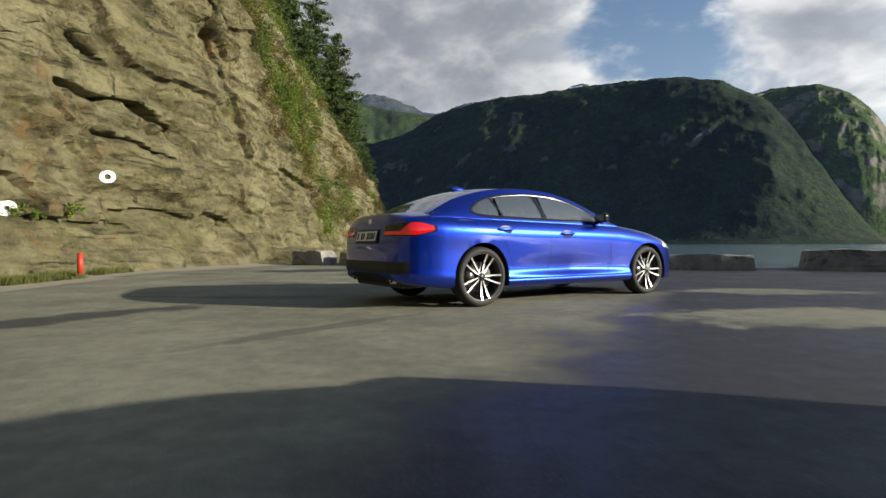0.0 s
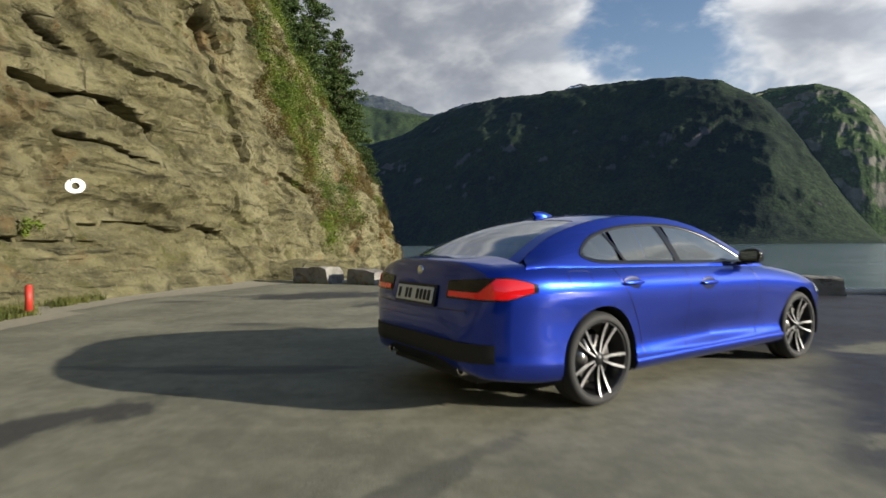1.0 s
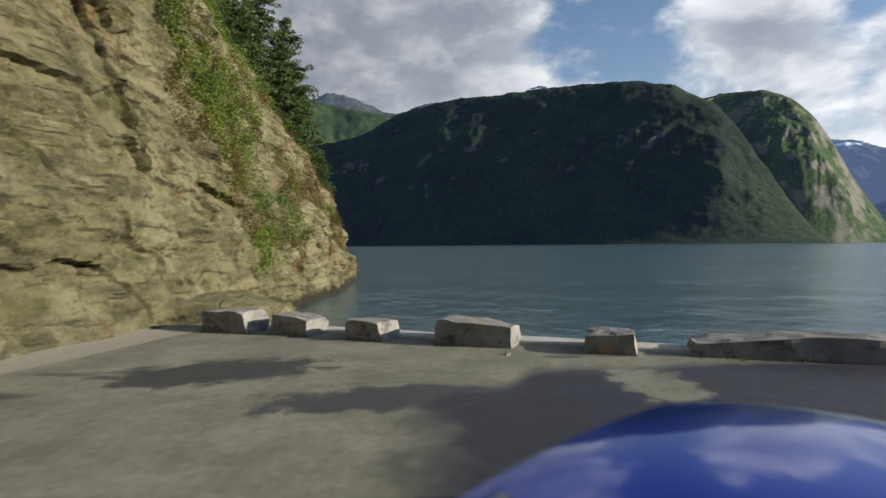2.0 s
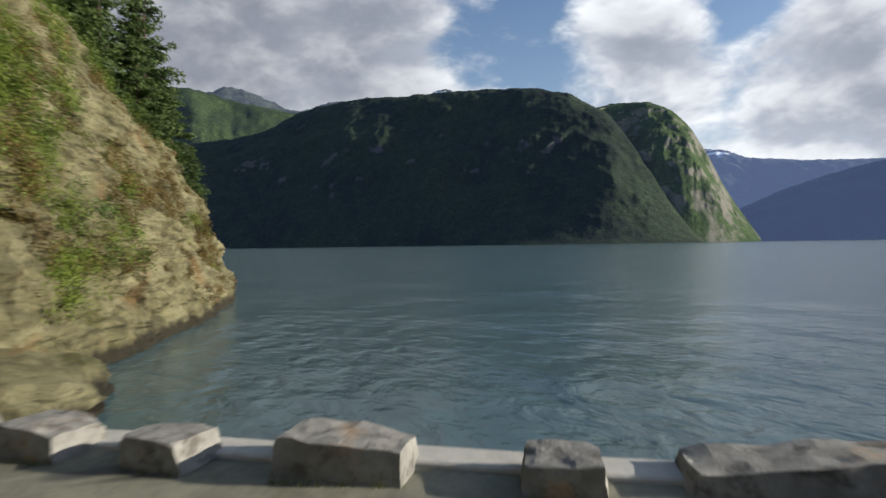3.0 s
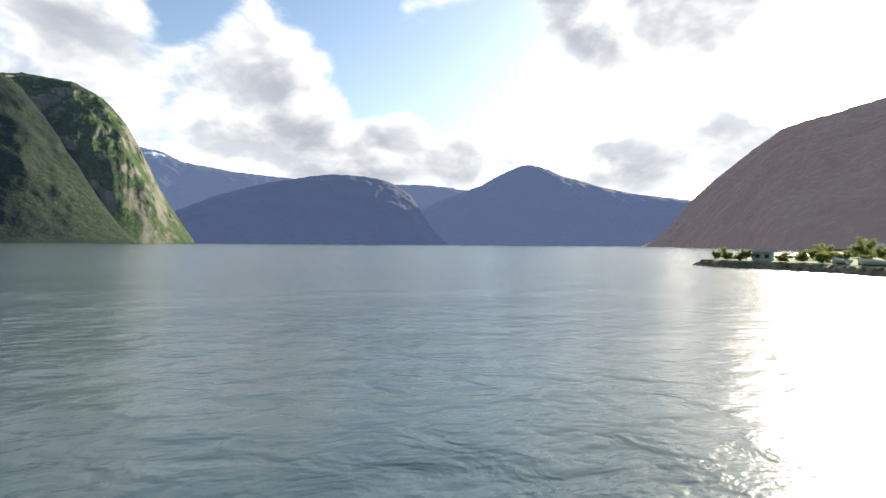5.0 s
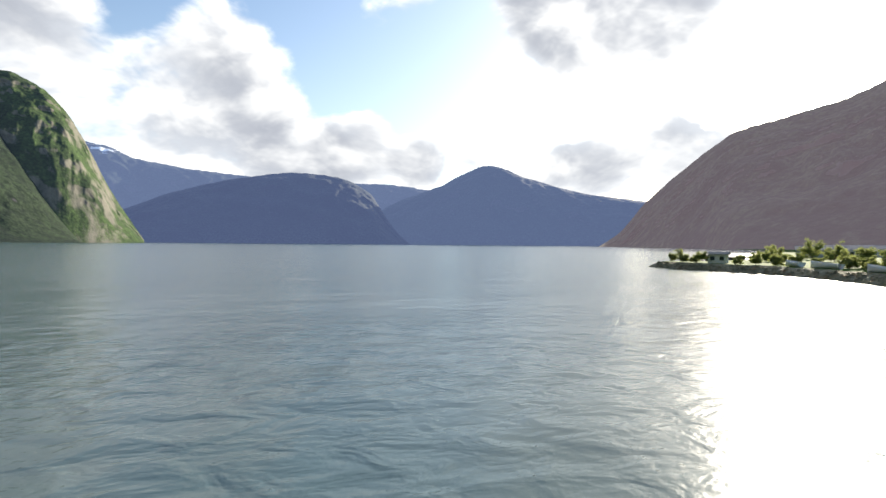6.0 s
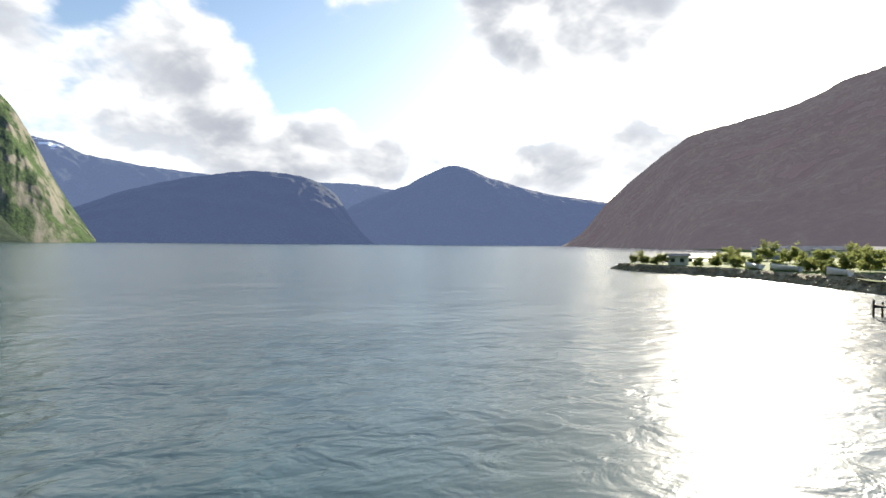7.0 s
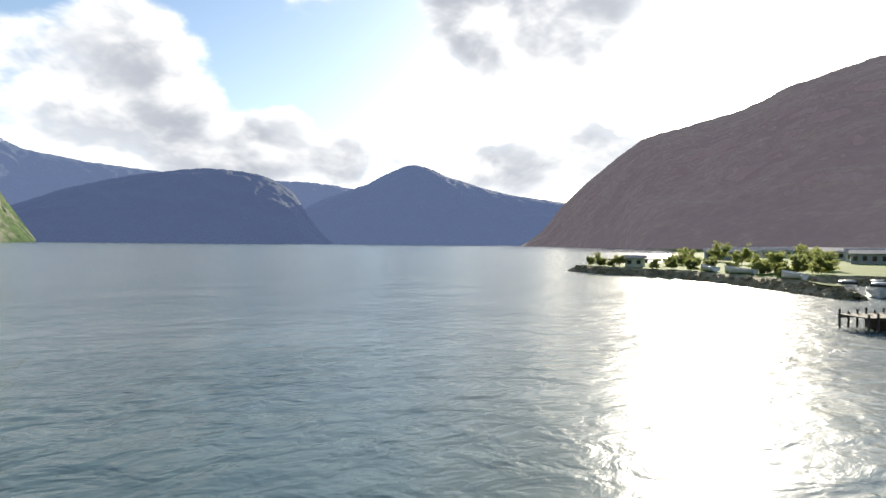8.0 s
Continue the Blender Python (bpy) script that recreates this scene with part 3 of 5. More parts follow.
def cliff_point(u, v, rough=1.0):
    """u along the foot (row number), v from 0 at the foot to 1 at the rim."""
    i = min(int(u), len(CLIFF) - 2)
    t = u - i
    t = t * t * (3 - 2 * t) * 0.4 + t * 0.6
    a, b2 = CLIFF[i], CLIFF[i + 1]
    x, y, z0, h, lean, toe = [p + (q - p) * t for p, q in zip(a, b2)]
    d = cliff_run(u)
    back = Vector((-d.y, d.x, 0))
    shelf = toe * (1 - math.exp(-v * 12)) + (1 - toe) * v ** 1.7
    p = Vector((x, y, z0)) + back * lean * shelf + Vector((0, 0, h * v))
    q = Vector((p.x * 0.22, p.y * 0.22, p.z * 0.6 + p.y * 0.07))
    block = noise.fractal(q, 0.9, 2.0, 6) * 0.6
    w = p + noise.noise_vector(p * 0.35) * 0.9 + noise.noise_vector(p * 1.3) * 0.25
    ledge = 0.10 * noise.cell(Vector((0.5, 0.5, w.z * 0.7 + w.y * 0.05 + 1.1 * fbm(p * 0.2, 3))))
    for sx, sz, high, tilt in ((0.42, 0.75, 0.30, 0.34), (1.15, 2.3, 0.12, 0.28), (2.8, 5.0, 0.05, 0.26)):
        q = Vector((w.x * sx, w.y * sx, w.z * sz + w.y * sz * 0.12))
        near = noise.voronoi(q)[1][0]
        h = noise.cell_vector(near * 5.3)
        d = q - near
        ledge += high * h.x + tilt * high / 0.55 * ((h.y - 0.5) * d.y + (h.z - 0.5) * d.z) * 1.6
    ledge -= 0.20
    crag = noise.turbulence(p * 0.6, 5, True) * 0.25
    gate = min(1.0, 0.25 + v * 6)
    cleft = 0.0
    w = p + noise.noise_vector(p * 1.1) * 0.22
    for y0, z0_, y1, z1, wide, deep in GROOVES:
        t = max(0.0, min(1.0, ((w.y - y0) * (y1 - y0) + (w.z - z0_) * (z1 - z0_)) / ((y1 - y0) ** 2 + (z1 - z0_) ** 2)))
        off = math.hypot(w.y - y0 - (y1 - y0) * t, w.z - z0_ - (z1 - z0_) * t)
        if off < wide * 3:
            cleft += deep * math.exp(-(off / wide) ** 4)
    return p - back * ((block + ledge + crag - 0.4) * rough * gate - cleft) + Vector((0, 0, cleft * 0.2))


def cliff():
    n, m = 860, 210
    v = []
    for i in range(n):
        g = i / (n - 1)
        u = lerp_keys([(0, 0.6), (0.05, 2.6), (0.93, 15.2), (1.0, len(CLIFF) - 1.01)], g)[0]
        for j in range(m):
            f = j / (m - 16)
            if f <= 1:
                v.append(cliff_point(u, f))
            else:
                # slope above the rim, built steep and tall to hold back sky light
                p = cliff_point(u, 1.0)
                d = cliff_run(u)
                s = (f - 1) ** 1.3 * 1500
                q = p + Vector((-d.y, d.x, 0)) * s
                v.append(q + Vector((0, 0, 0.72 * s + fbm(q * 0.1, 4) * min(1.5, s * 0.4))))
    fs = grid_faces(n, m)
    ob = mesh_ob("cliff", v, fs, M["cliff"])
    ob.data.set_sharp_from_angle(angle=radians(38))
    tagged(ob, "layered ochre and grey rock cliff beside the road", "cliff", kind="structure")
    return BVHTree.FromPolygons([tuple(q) for q in v], fs)


cliff_tree = cliff()


def boulder(name, size, at, turn, seed, label, shear=0.0):
    """A split block of stone with chipped corners that stands on the ground."""
    rng = random.Random(seed)
    bm = bmesh.new()
    bmesh.ops.create_cube(bm, size=1)
    bmesh.ops.subdivide_edges(bm, edges=bm.edges[:], cuts=13, use_grid_fill=True)
    off = Vector((seed * 7.3, seed * 3.1, seed))
    # planes that chip the upper corners and edges
    chips = []
    for sx in (-1, 1):
        for sy in (-1, 1):
            n = Vector((sx * rng.uniform(0.4, 1.0), sy * rng.uniform(0.4, 1.0), rng.uniform(0.5, 1.0))).normalized()
            corner = Vector((sx * size[0] / 2, sy * size[1] / 2, size[2] / 2))
            chips.append((n, n.dot(corner) - min(size) * rng.uniform(0.08, 0.30)))
    n = Vector((rng.uniform(-0.12, 0.12), rng.uniform(-0.15, 0.1), 1)).normalized()
    chips.append((n, size[2] * 0.47))
    for w in bm.verts:
        p = w.co.copy()
        c = Vector((p.x * size[0], p.y * size[1], p.z * size[2]))
        taper = 1 - 0.08 * (p.z + 0.5)
        c.x, c.y = c.x * taper + shear * p.z * size[2], c.y * taper + (0.14 * (0.5 - p.z) * size[2] if p.y < 0 else 0.0)
        for n, lim in chips:
            over = n.dot(c) - lim
            if over > 0 and p.z > -0.4:
                c -= n * over
        n3 = (noise.noise_vector((c + off) * 1.6) * 0.05 + noise.noise_vector((c + off) * 4.5) * 0.026 + noise.noise_vector((c + off) * 12.0) * 0.009) * min(1.0, size[0])
        if p.z < -0.45:
            n3.z = 0
        w.co = c + n3 + Vector((0, 0, size[2] / 2))
    me = bpy.data.meshes.new(name)
    bm.to_mesh(me)
    bm.free()
    me.materials.append(M["boulder"])
    ob = new(name, me)
    ob.matrix_basis = pose(at[0], at[1], -0.05, 0, 0, turn)
    return tagged(ob, label, "stone", "stone blocks along the quay edge")


def rock_ledge():
    """A low layered shelf of rock that reaches into the water at the foot of the cliff."""
    bm = bmesh.new()
    bmesh.ops.create_cube(bm, size=1)
    bmesh.ops.subdivide_edges(bm, edges=bm.edges[:], cuts=34, use_grid_fill=True)
    for w in bm.verts:
        p = w.co * 2
        r = (abs(p.x) ** 5 + abs(p.y) ** 5 + abs(p.z) ** 5) ** 0.2
        p = p / max(r, 1e-6)
        c = Vector((p.x * 2.6, p.y * 2.1, p.z * 1.05))
        layer = noise.cell(Vector((0.5, 0.5, c.z * 4.5 + 0.35 * fbm(c * 0.8, 3)))) * 0.16
        out = Vector((c.x, c.y, 0)).normalized() * layer
        slope = -0.12 * (c.x + 2.6) * (0.5 + p.z * 0.5)
        w.co = c + out + noise.noise_vector(c * 0.9) * 0.22 + noise.noise_vector(c * 3.1) * 0.06 + Vector((0, 0, slope))
    ob = part("rock_ledge", bm, M["cliff"], None)
    ob.matrix_basis = pose(-6.35, 22.85, -0.15, 0, 0, 14)
    ob.data.set_sharp_from_angle(angle=radians(38))
    tagged(ob, "low layered rock shelf at the water", "rock", kind="structure")


rock_ledge()

STONES = [  # width, depth, height, x, y, turn
    (1.40, 0.9, 0.56, -4.50, 19.45, -22), (1.05, 0.85, 0.48, -2.85, 18.85, -22), (0.95, 0.8, 0.47, -1.15, 18.0, -26), (1.66, 0.9, 0.52, 1.05, 17.1, -19),
    (0.93, 0.75, 0.44, 3.38, 15.98, -20), (3.66, 0.85, 0.44, 6.42, 15.08, -13), (4.2, 0.9, 0.58, 11.3, 13.75, -17)]
for i, (w, d, h, x, y, a) in enumerate(STONES):
    boulder("stone_block", (w, d, h), (x, y), a - 7, i + 1, "rough squared pale grey stone block on the quay edge", 0.1 if i % 2 else -0.05)


def kerb():
    """Raised concrete edge of the quay, on which the stones stand."""
    v = []
    for i, (x, y) in enumerate(EDGE[1:11]):
        a, b = EDGE[max(i, 0)], EDGE[i + 2]
        d = Vector((b[0] - a[0], b[1] - a[1], 0)).normalized()
        q = Vector((d.y, -d.x, 0))
        for off, z in ((0.03, -0.5), (0.03, 0.05), (-0.0, 0.07), (-0.50, 0.075), (-0.54, 0.05), (-0.54, -0.05)):
            p = Vector((x, y, z)) - q * off
            v.append(p + Vector((0, 0, 0.008 * fbm(p * 2, 3))))
    ob = mesh_ob("kerb", v, grid_faces(10, 6), M["concrete"], False)
    tagged(ob, "pale weathered concrete kerb at the water", "kerb", kind="structure")


kerb()


# ================= the car =================

CAR = pose(-0.008, 7.2, 0, 0, 0, 32.52)      # origin on the ground under the middle of the rear axle, x forwards
WHEEL_R, BASE, TRACK = 0.333, 2.851, 0.79
BODY = [  # u, half width, sill z, shoulder z, deck z at the middle
    (-1.075, 0.52, 0.38, 0.58, 0.64), (-1.06, 0.63, 0.345, 0.66, 0.72), (-1.03, 0.715, 0.315, 0.77, 0.85), (-0.995, 0.765, 0.295, 0.87, 0.97), (-0.95, 0.81, 0.28, 0.94, 1.04), (-0.85, 0.855, 0.265, 0.965, 1.055),
    (-0.5, 0.905, 0.23, 0.982, 1.075), (0.0, 0.918, 0.215, 0.972, 1.04), (0.6, 0.908, 0.205, 0.962, 1.0), (1.4, 0.900, 0.20, 0.945, 0.98), (2.2, 0.903, 0.20, 0.922, 0.99),
    (2.45, 0.908, 0.20, 0.90, 0.975), (2.851, 0.912, 0.20, 0.845, 0.915), (3.2, 0.885, 0.19, 0.775, 0.845), (3.42, 0.815, 0.19, 0.70, 0.765), (3.54, 0.735, 0.20, 0.63, 0.685), (3.61, 0.64, 0.22, 0.56, 0.60), (3.64, 0.55, 0.26, 0.50, 0.53)]


def catmull(pts, n):
    out = []
    for i in range(len(pts) - 1):
        p0, p1, p2, p3 = pts[max(i - 1, 0)], pts[i], pts[i + 1], pts[min(i + 2, len(pts) - 1)]
        for s in range(n):
            t = s / n
            out.append(tuple(0.5 * (2 * b + (c - a) * t + (2 * a - 5 * b + 4 * c - d) * t * t + (3 * b - a - 3 * c + d) * t**3) for a, b, c, d in zip(p0, p1, p2, p3)))
    out.append(tuple(pts[-1]))
    return out


def section(u):
    w, zb, zs, zd = soft_keys(BODY, u)
    h = zs - zb
    mid = max(0.0, min(1.0, 1 - abs(u - 1.4) / 1.5))          # doors: hollow between crease and sill
    hip = math.exp(-((u + 0.05) / 0.55) ** 2) * 0.012
    ring = [(w - 0.20, zb), (w - 0.055, zb + 0.005), (w - 0.012, zb + 0.13 * h), (w - 0.012 - 0.054 * mid, zb + 0.27 * h), (w - 0.008 - 0.016 * mid, zb + 0.52 * h), (w + hip, zb + 0.76 * h), (w - 0.018 + hip, zb + 0.90 * h),
            (w - 0.075, zs), (w - 0.17, zs + 0.42 * (zd - zs)), (w * 0.55, zs + 0.86 * (zd - zs)), (w * 0.25, zd - 0.004), (0.0, zd)]
    return catmull(ring, 5)


def car_body(mat):
    us = []
    u = -1.075
    while u < 3.64:
        us.append(u)
        u += 0.008 if u < -0.9 or u > 3.5 else 0.02
    us.append(3.64)
    rings = [section(q) for q in us]
    bm = bmesh.new()
    cols = []
    for q, r in zip(us, rings):
        row = []
        for s in (-1, 1):
            for y, z in (r if s < 0 else r[-2::-1]):
                shift = 0.0
                if q < -0.85:
                    shift = -0.045 * (1 - (y / 0.9) ** 2) * min(1, (-0.85 - q) / 0.15)
                if q > 3.1:
                    shift = 0.07 * (1 - (y / 0.9) ** 2) * min(1, (q - 3.1) / 0.4)
                x = q + shift
                row.append(bm.verts.new((x if x > -0.4 else -0.4 + (x + 0.4) * 0.84, s * y, z)))
        cols.append(row)
    for a, b in zip(cols, cols[1:]):
        for j in range(len(a) - 1):
            bm.faces.new((a[j], a[j + 1], b[j + 1], b[j]))
    bm.faces.new(cols[0][::-1])
    bm.faces.new(cols[-1])
    bmesh.ops.recalc_face_normals(bm, faces=bm.faces)
    tree = BVHTree.FromBMesh(bm)
    # wheel arches and cabin opening
    for hub in (0.0, BASE):
        kill = [f for f in bm.faces if len(f.verts) < 5 and abs(f.calc_center_median().y) > 0.5 and (f.calc_center_median().x - hub) ** 2 + (f.calc_center_median().z - 0.34) ** 2 < 0.372**2 and f.calc_center_median().z < 0.8]
        bmesh.ops.delete(bm, geom=kill, context="FACES")
        for v in bm.verts:
            if v.is_boundary and abs(v.co.y) > 0.5 and v.co.z > 0.24:
                d = Vector((v.co.x - hub, v.co.z - 0.34))
                if 0.3 < d.length < 0.43:
                    d = d.normalized() * 0.372
                    v.co.x, v.co.z = hub + d.x, 0.34 + d.y
    kill = [f for f in bm.faces if len(f.verts) < 5 and abs(f.calc_center_median().y) < 0.62 and f.calc_center_median().z > 0.9 and -0.34 < f.calc_center_median().x < 2.25]
    bmesh.ops.delete(bm, geom=kill, context="FACES")
    return bm, tree


def side_point(tree, u, z, s=-1, out=0.004):
    hit = tree.ray_cast(Vector((u, s * 2.0, z)), Vector((0, -s, 0)))
    p, n = hit[0], hit[1]
    return p + Vector((0, s, 0)) * out if p else Vector((u, s * 0.9, z))


def wrap_point(tree, theta, z, s=-1, out=0.006):
    """A point on the tail: theta 0 at the side, 90 at the back."""
    d = Vector((-math.sin(radians(theta)), s * math.cos(radians(theta)), 0))
    c = Vector((-0.30, s * 0.30, z))
    hit = tree.ray_cast(c + d * 2, -d)
    return (hit[0] if hit[0] else c + d * 0.5) + d * out


def sheet(bm, rows):
    vs = [[bm.verts.new(p) for p in r] for r in rows]
    for a, b in zip(vs, vs[1:]):
        for j in range(len(a) - 1):
            bm.faces.new((a[j], a[j + 1], b[j + 1], b[j]))


def ribbon(bm, pts, normal_out, width):
    """A thin strip along points."""
    vs = []
    for i, p in enumerate(pts):
        d = (pts[min(i + 1, len(pts) - 1)] - pts[max(i - 1, 0)]).normalized()
        w = d.cross(normal_out).normalized() * width / 2
        vs.append((bm.verts.new(p - w), bm.verts.new(p + w)))
    for a, b in zip(vs, vs[1:]):
        bm.faces.new((a[0], a[1], b[1], b[0]))


def lathe(bm, profile, n=48):
    """Profile of (radius, y) turned about the y axis."""
    rings = [[bm.verts.new((r * math.cos(2 * math.pi * i / n), y, r * math.sin(2 * math.pi * i / n))) for i in range(n)] for r, y in profile]
    for a, b in zip(rings, rings[1:]):
        for i in range(n):
            bm.faces.new((a[i], a[(i + 1) % n], b[(i + 1) % n], b[i]))


def box(bm, size, m):
    bmesh.ops.create_cube(bm, size=1, matrix=m @ Matrix.Diagonal((*size, 1)))


# greenhouse: the rail along the side of the roof, front to back: u, y, z and the middle line: u, z
RAIL = [(2.28, 0.755, 0.955, 2.46, 0.985), (1.95, 0.70, 1.115, 2.12, 1.15), (1.60, 0.645, 1.258, 1.74, 1.305), (1.25, 0.60, 1.342, 1.34, 1.388), (0.85, 0.585, 1.368, 0.86, 1.405), (0.45, 0.585, 1.350, 0.42, 1.39),
        (0.12, 0.60, 1.298, 0.02, 1.335), (-0.22, 0.635, 1.205, -0.30, 1.235), (-0.48, 0.69, 1.09, -0.54, 1.115), (-0.66, 0.745, 0.985, -0.71, 1.035)]


def rail(t):
    k = t * (len(RAIL) - 1)
    return catmull(RAIL, 12)[min(int(round(k * 12)), (len(RAIL) - 1) * 12)]


def house_line(t, s_list, lift=0.0):
    """Points across the roof at t: s -1 right rail, 0 middle, 1 left rail."""
    ur, yr, zr, uc, zc = rail(t)
    out = []
    for s in s_list:
        f = 1 - abs(s) ** 2.4
        out.append(Vector((ur + (uc - ur) * (1 - s * s), s * yr, zr + (zc - zr) * f + lift)))
    return out


def belt_z(u):
    return soft_keys(BODY, u)[2] + 0.006


def cabin_side(u, z, s, out=0.0):
    """Side of the cabin, which leans in from the shoulder to the roof rail."""
    pts = catmull(RAIL, 12)
    best = min(pts, key=lambda p: abs(p[0] - u))
    zb = belt_z(u)
    yb = soft_keys(BODY, u)[0] - 0.085
    f = max(0.0, min(1.0, (z - zb) / max(0.05, best[2] - zb)))
    y = yb + (best[1] - yb) * f + 0.022 * math.sin(math.pi * f)
    return Vector((u, s * (y + out), z))


WINDOW = [(2.02, 0.968), (1.55, 0.972), (1.10, 0.978), (0.60, 0.988), (0.22, 0.998), (0.02, 1.012), (-0.09, 1.05), (-0.09, 1.09), (-0.02, 1.145), (0.12, 1.212), (0.35, 1.268), (0.62, 1.30), (0.92, 1.312), (1.22, 1.295), (1.48, 1.243), (1.72, 1.152), (1.90, 1.055)]


def outline(points, n):
    """n points at even steps along a smoothed outline."""
    ring = catmull(points + points[:1], 10)
    seg = [math.dist(a, b) for a, b in zip(ring, ring[1:])]
    total, out, i, run = sum(seg), [], 0, 0.0
    for q in range(n):
        want = total * q / n
        while run + seg[i] < want:
            run += seg[i]
            i += 1
        f = (want - run) / seg[i]
        out.append(tuple(a + (b - a) * f for a, b in zip(ring[i], ring[i + 1])))
    return out


def scaled(points, inset):
    cx, cz = sum(p[0] for p in points) / len(points), sum(p[1] for p in points) / len(points)
    out = []
    n = len(points)
    for i, p in enumerate(points):
        a, b = points[i - 1], points[(i + 1) % n]
        d = Vector((b[0] - a[0], b[1] - a[1])).normalized()
        q = Vector((d.y, -d.x))
        if q.dot(Vector((cx - p[0], cz - p[1]))) < 0:
            q = -q
        out.append((p[0] + q.x * inset, p[1] + q.y * inset))
    return out


def car_materials():
    m, k, b = material("blue_car_paint")
    at = k.add("ShaderNodeTexCoord").outputs["Object"]
    flake = k.noise(at, 900.0, 2.0)
    put(k, b, Base_Color=k.mix(flake, (0.006, 0.026, 0.31), (0.010, 0.046, 0.50)), Metallic=0.92, Roughness=0.29, Coat_Weight=1.0, Coat_Roughness=0.02, Normal=bump(k, k.noise(at, 1.2, 2.0), 0.02, 0.02))
    M["paint"] = m
    m, k, b = material("tinted_glass")
    put(k, b, Base_Color=(0.22, 0.25, 0.25), Roughness=0.01, Transmission_Weight=0.75, IOR=1.5, Specular_IOR_Level=1.0, Coat_Weight=1.0, Coat_IOR=1.9, Coat_Roughness=0.01)
    M["glass"] = m
    M["black"] = plain("black_trim", (0.010, 0.010, 0.011), 0.16, 0, 0.2, 30)
    M["recess"] = plain("dark_blue_seam_and_shade", (0.002, 0.006, 0.05), 0.4, 0.5, 0.1, 30, 0.0)
    M["plastic"] = plain("black_plastic", (0.014, 0.014, 0.015), 0.6, 0, 0.2, 60)
    M["cabin"] = plain("dark_upholstery", (0.02, 0.02, 0.022), 0.8, 0, 0.3, 30)
    M["tyre"] = plain("tyre_rubber", (0.018, 0.018, 0.018), 0.75, 0, 0.3, 40)
    M["alloy"] = plain("machined_alloy", (0.55, 0.55, 0.55), 0.3, 0.9, 0.05, 60)
    M["dark_alloy"] = plain("black_alloy", (0.03, 0.03, 0.032), 0.35, 0.5, 0.2, 40)
    M["chrome"] = plain("chrome", (0.75, 0.75, 0.76), 0.1, 1.0, 0.03, 30)
    M["pane_dark"] = plain("mirror_silver", (0.25, 0.27, 0.3), 0.05, 1.0, 0.02, 10)
    M["disc"] = plain("brake_disc_steel", (0.35, 0.34, 0.33), 0.4, 1.0, 0.2, 30)
    M["plate"] = plain("plate_white", (0.7, 0.7, 0.68), 0.4, 0, 0.06, 10)
    m, k, b = material("tail_light_red")
    put(k, b, Base_Color=(0.42, 0.004, 0.006), Roughness=0.08, Coat_Weight=1.0, Emission_Color=(1.0, 0.015, 0.012), Emission_Strength=0.10)
    M["red_lamp"] = m
    m, k, b = material("lamp_glass")
    put(k, b, Base_Color=(0.8, 0.85, 0.9), Roughness=0.05, Metallic=0.5, Coat_Weight=1.0)
    M["lamp"] = m


car_materials()


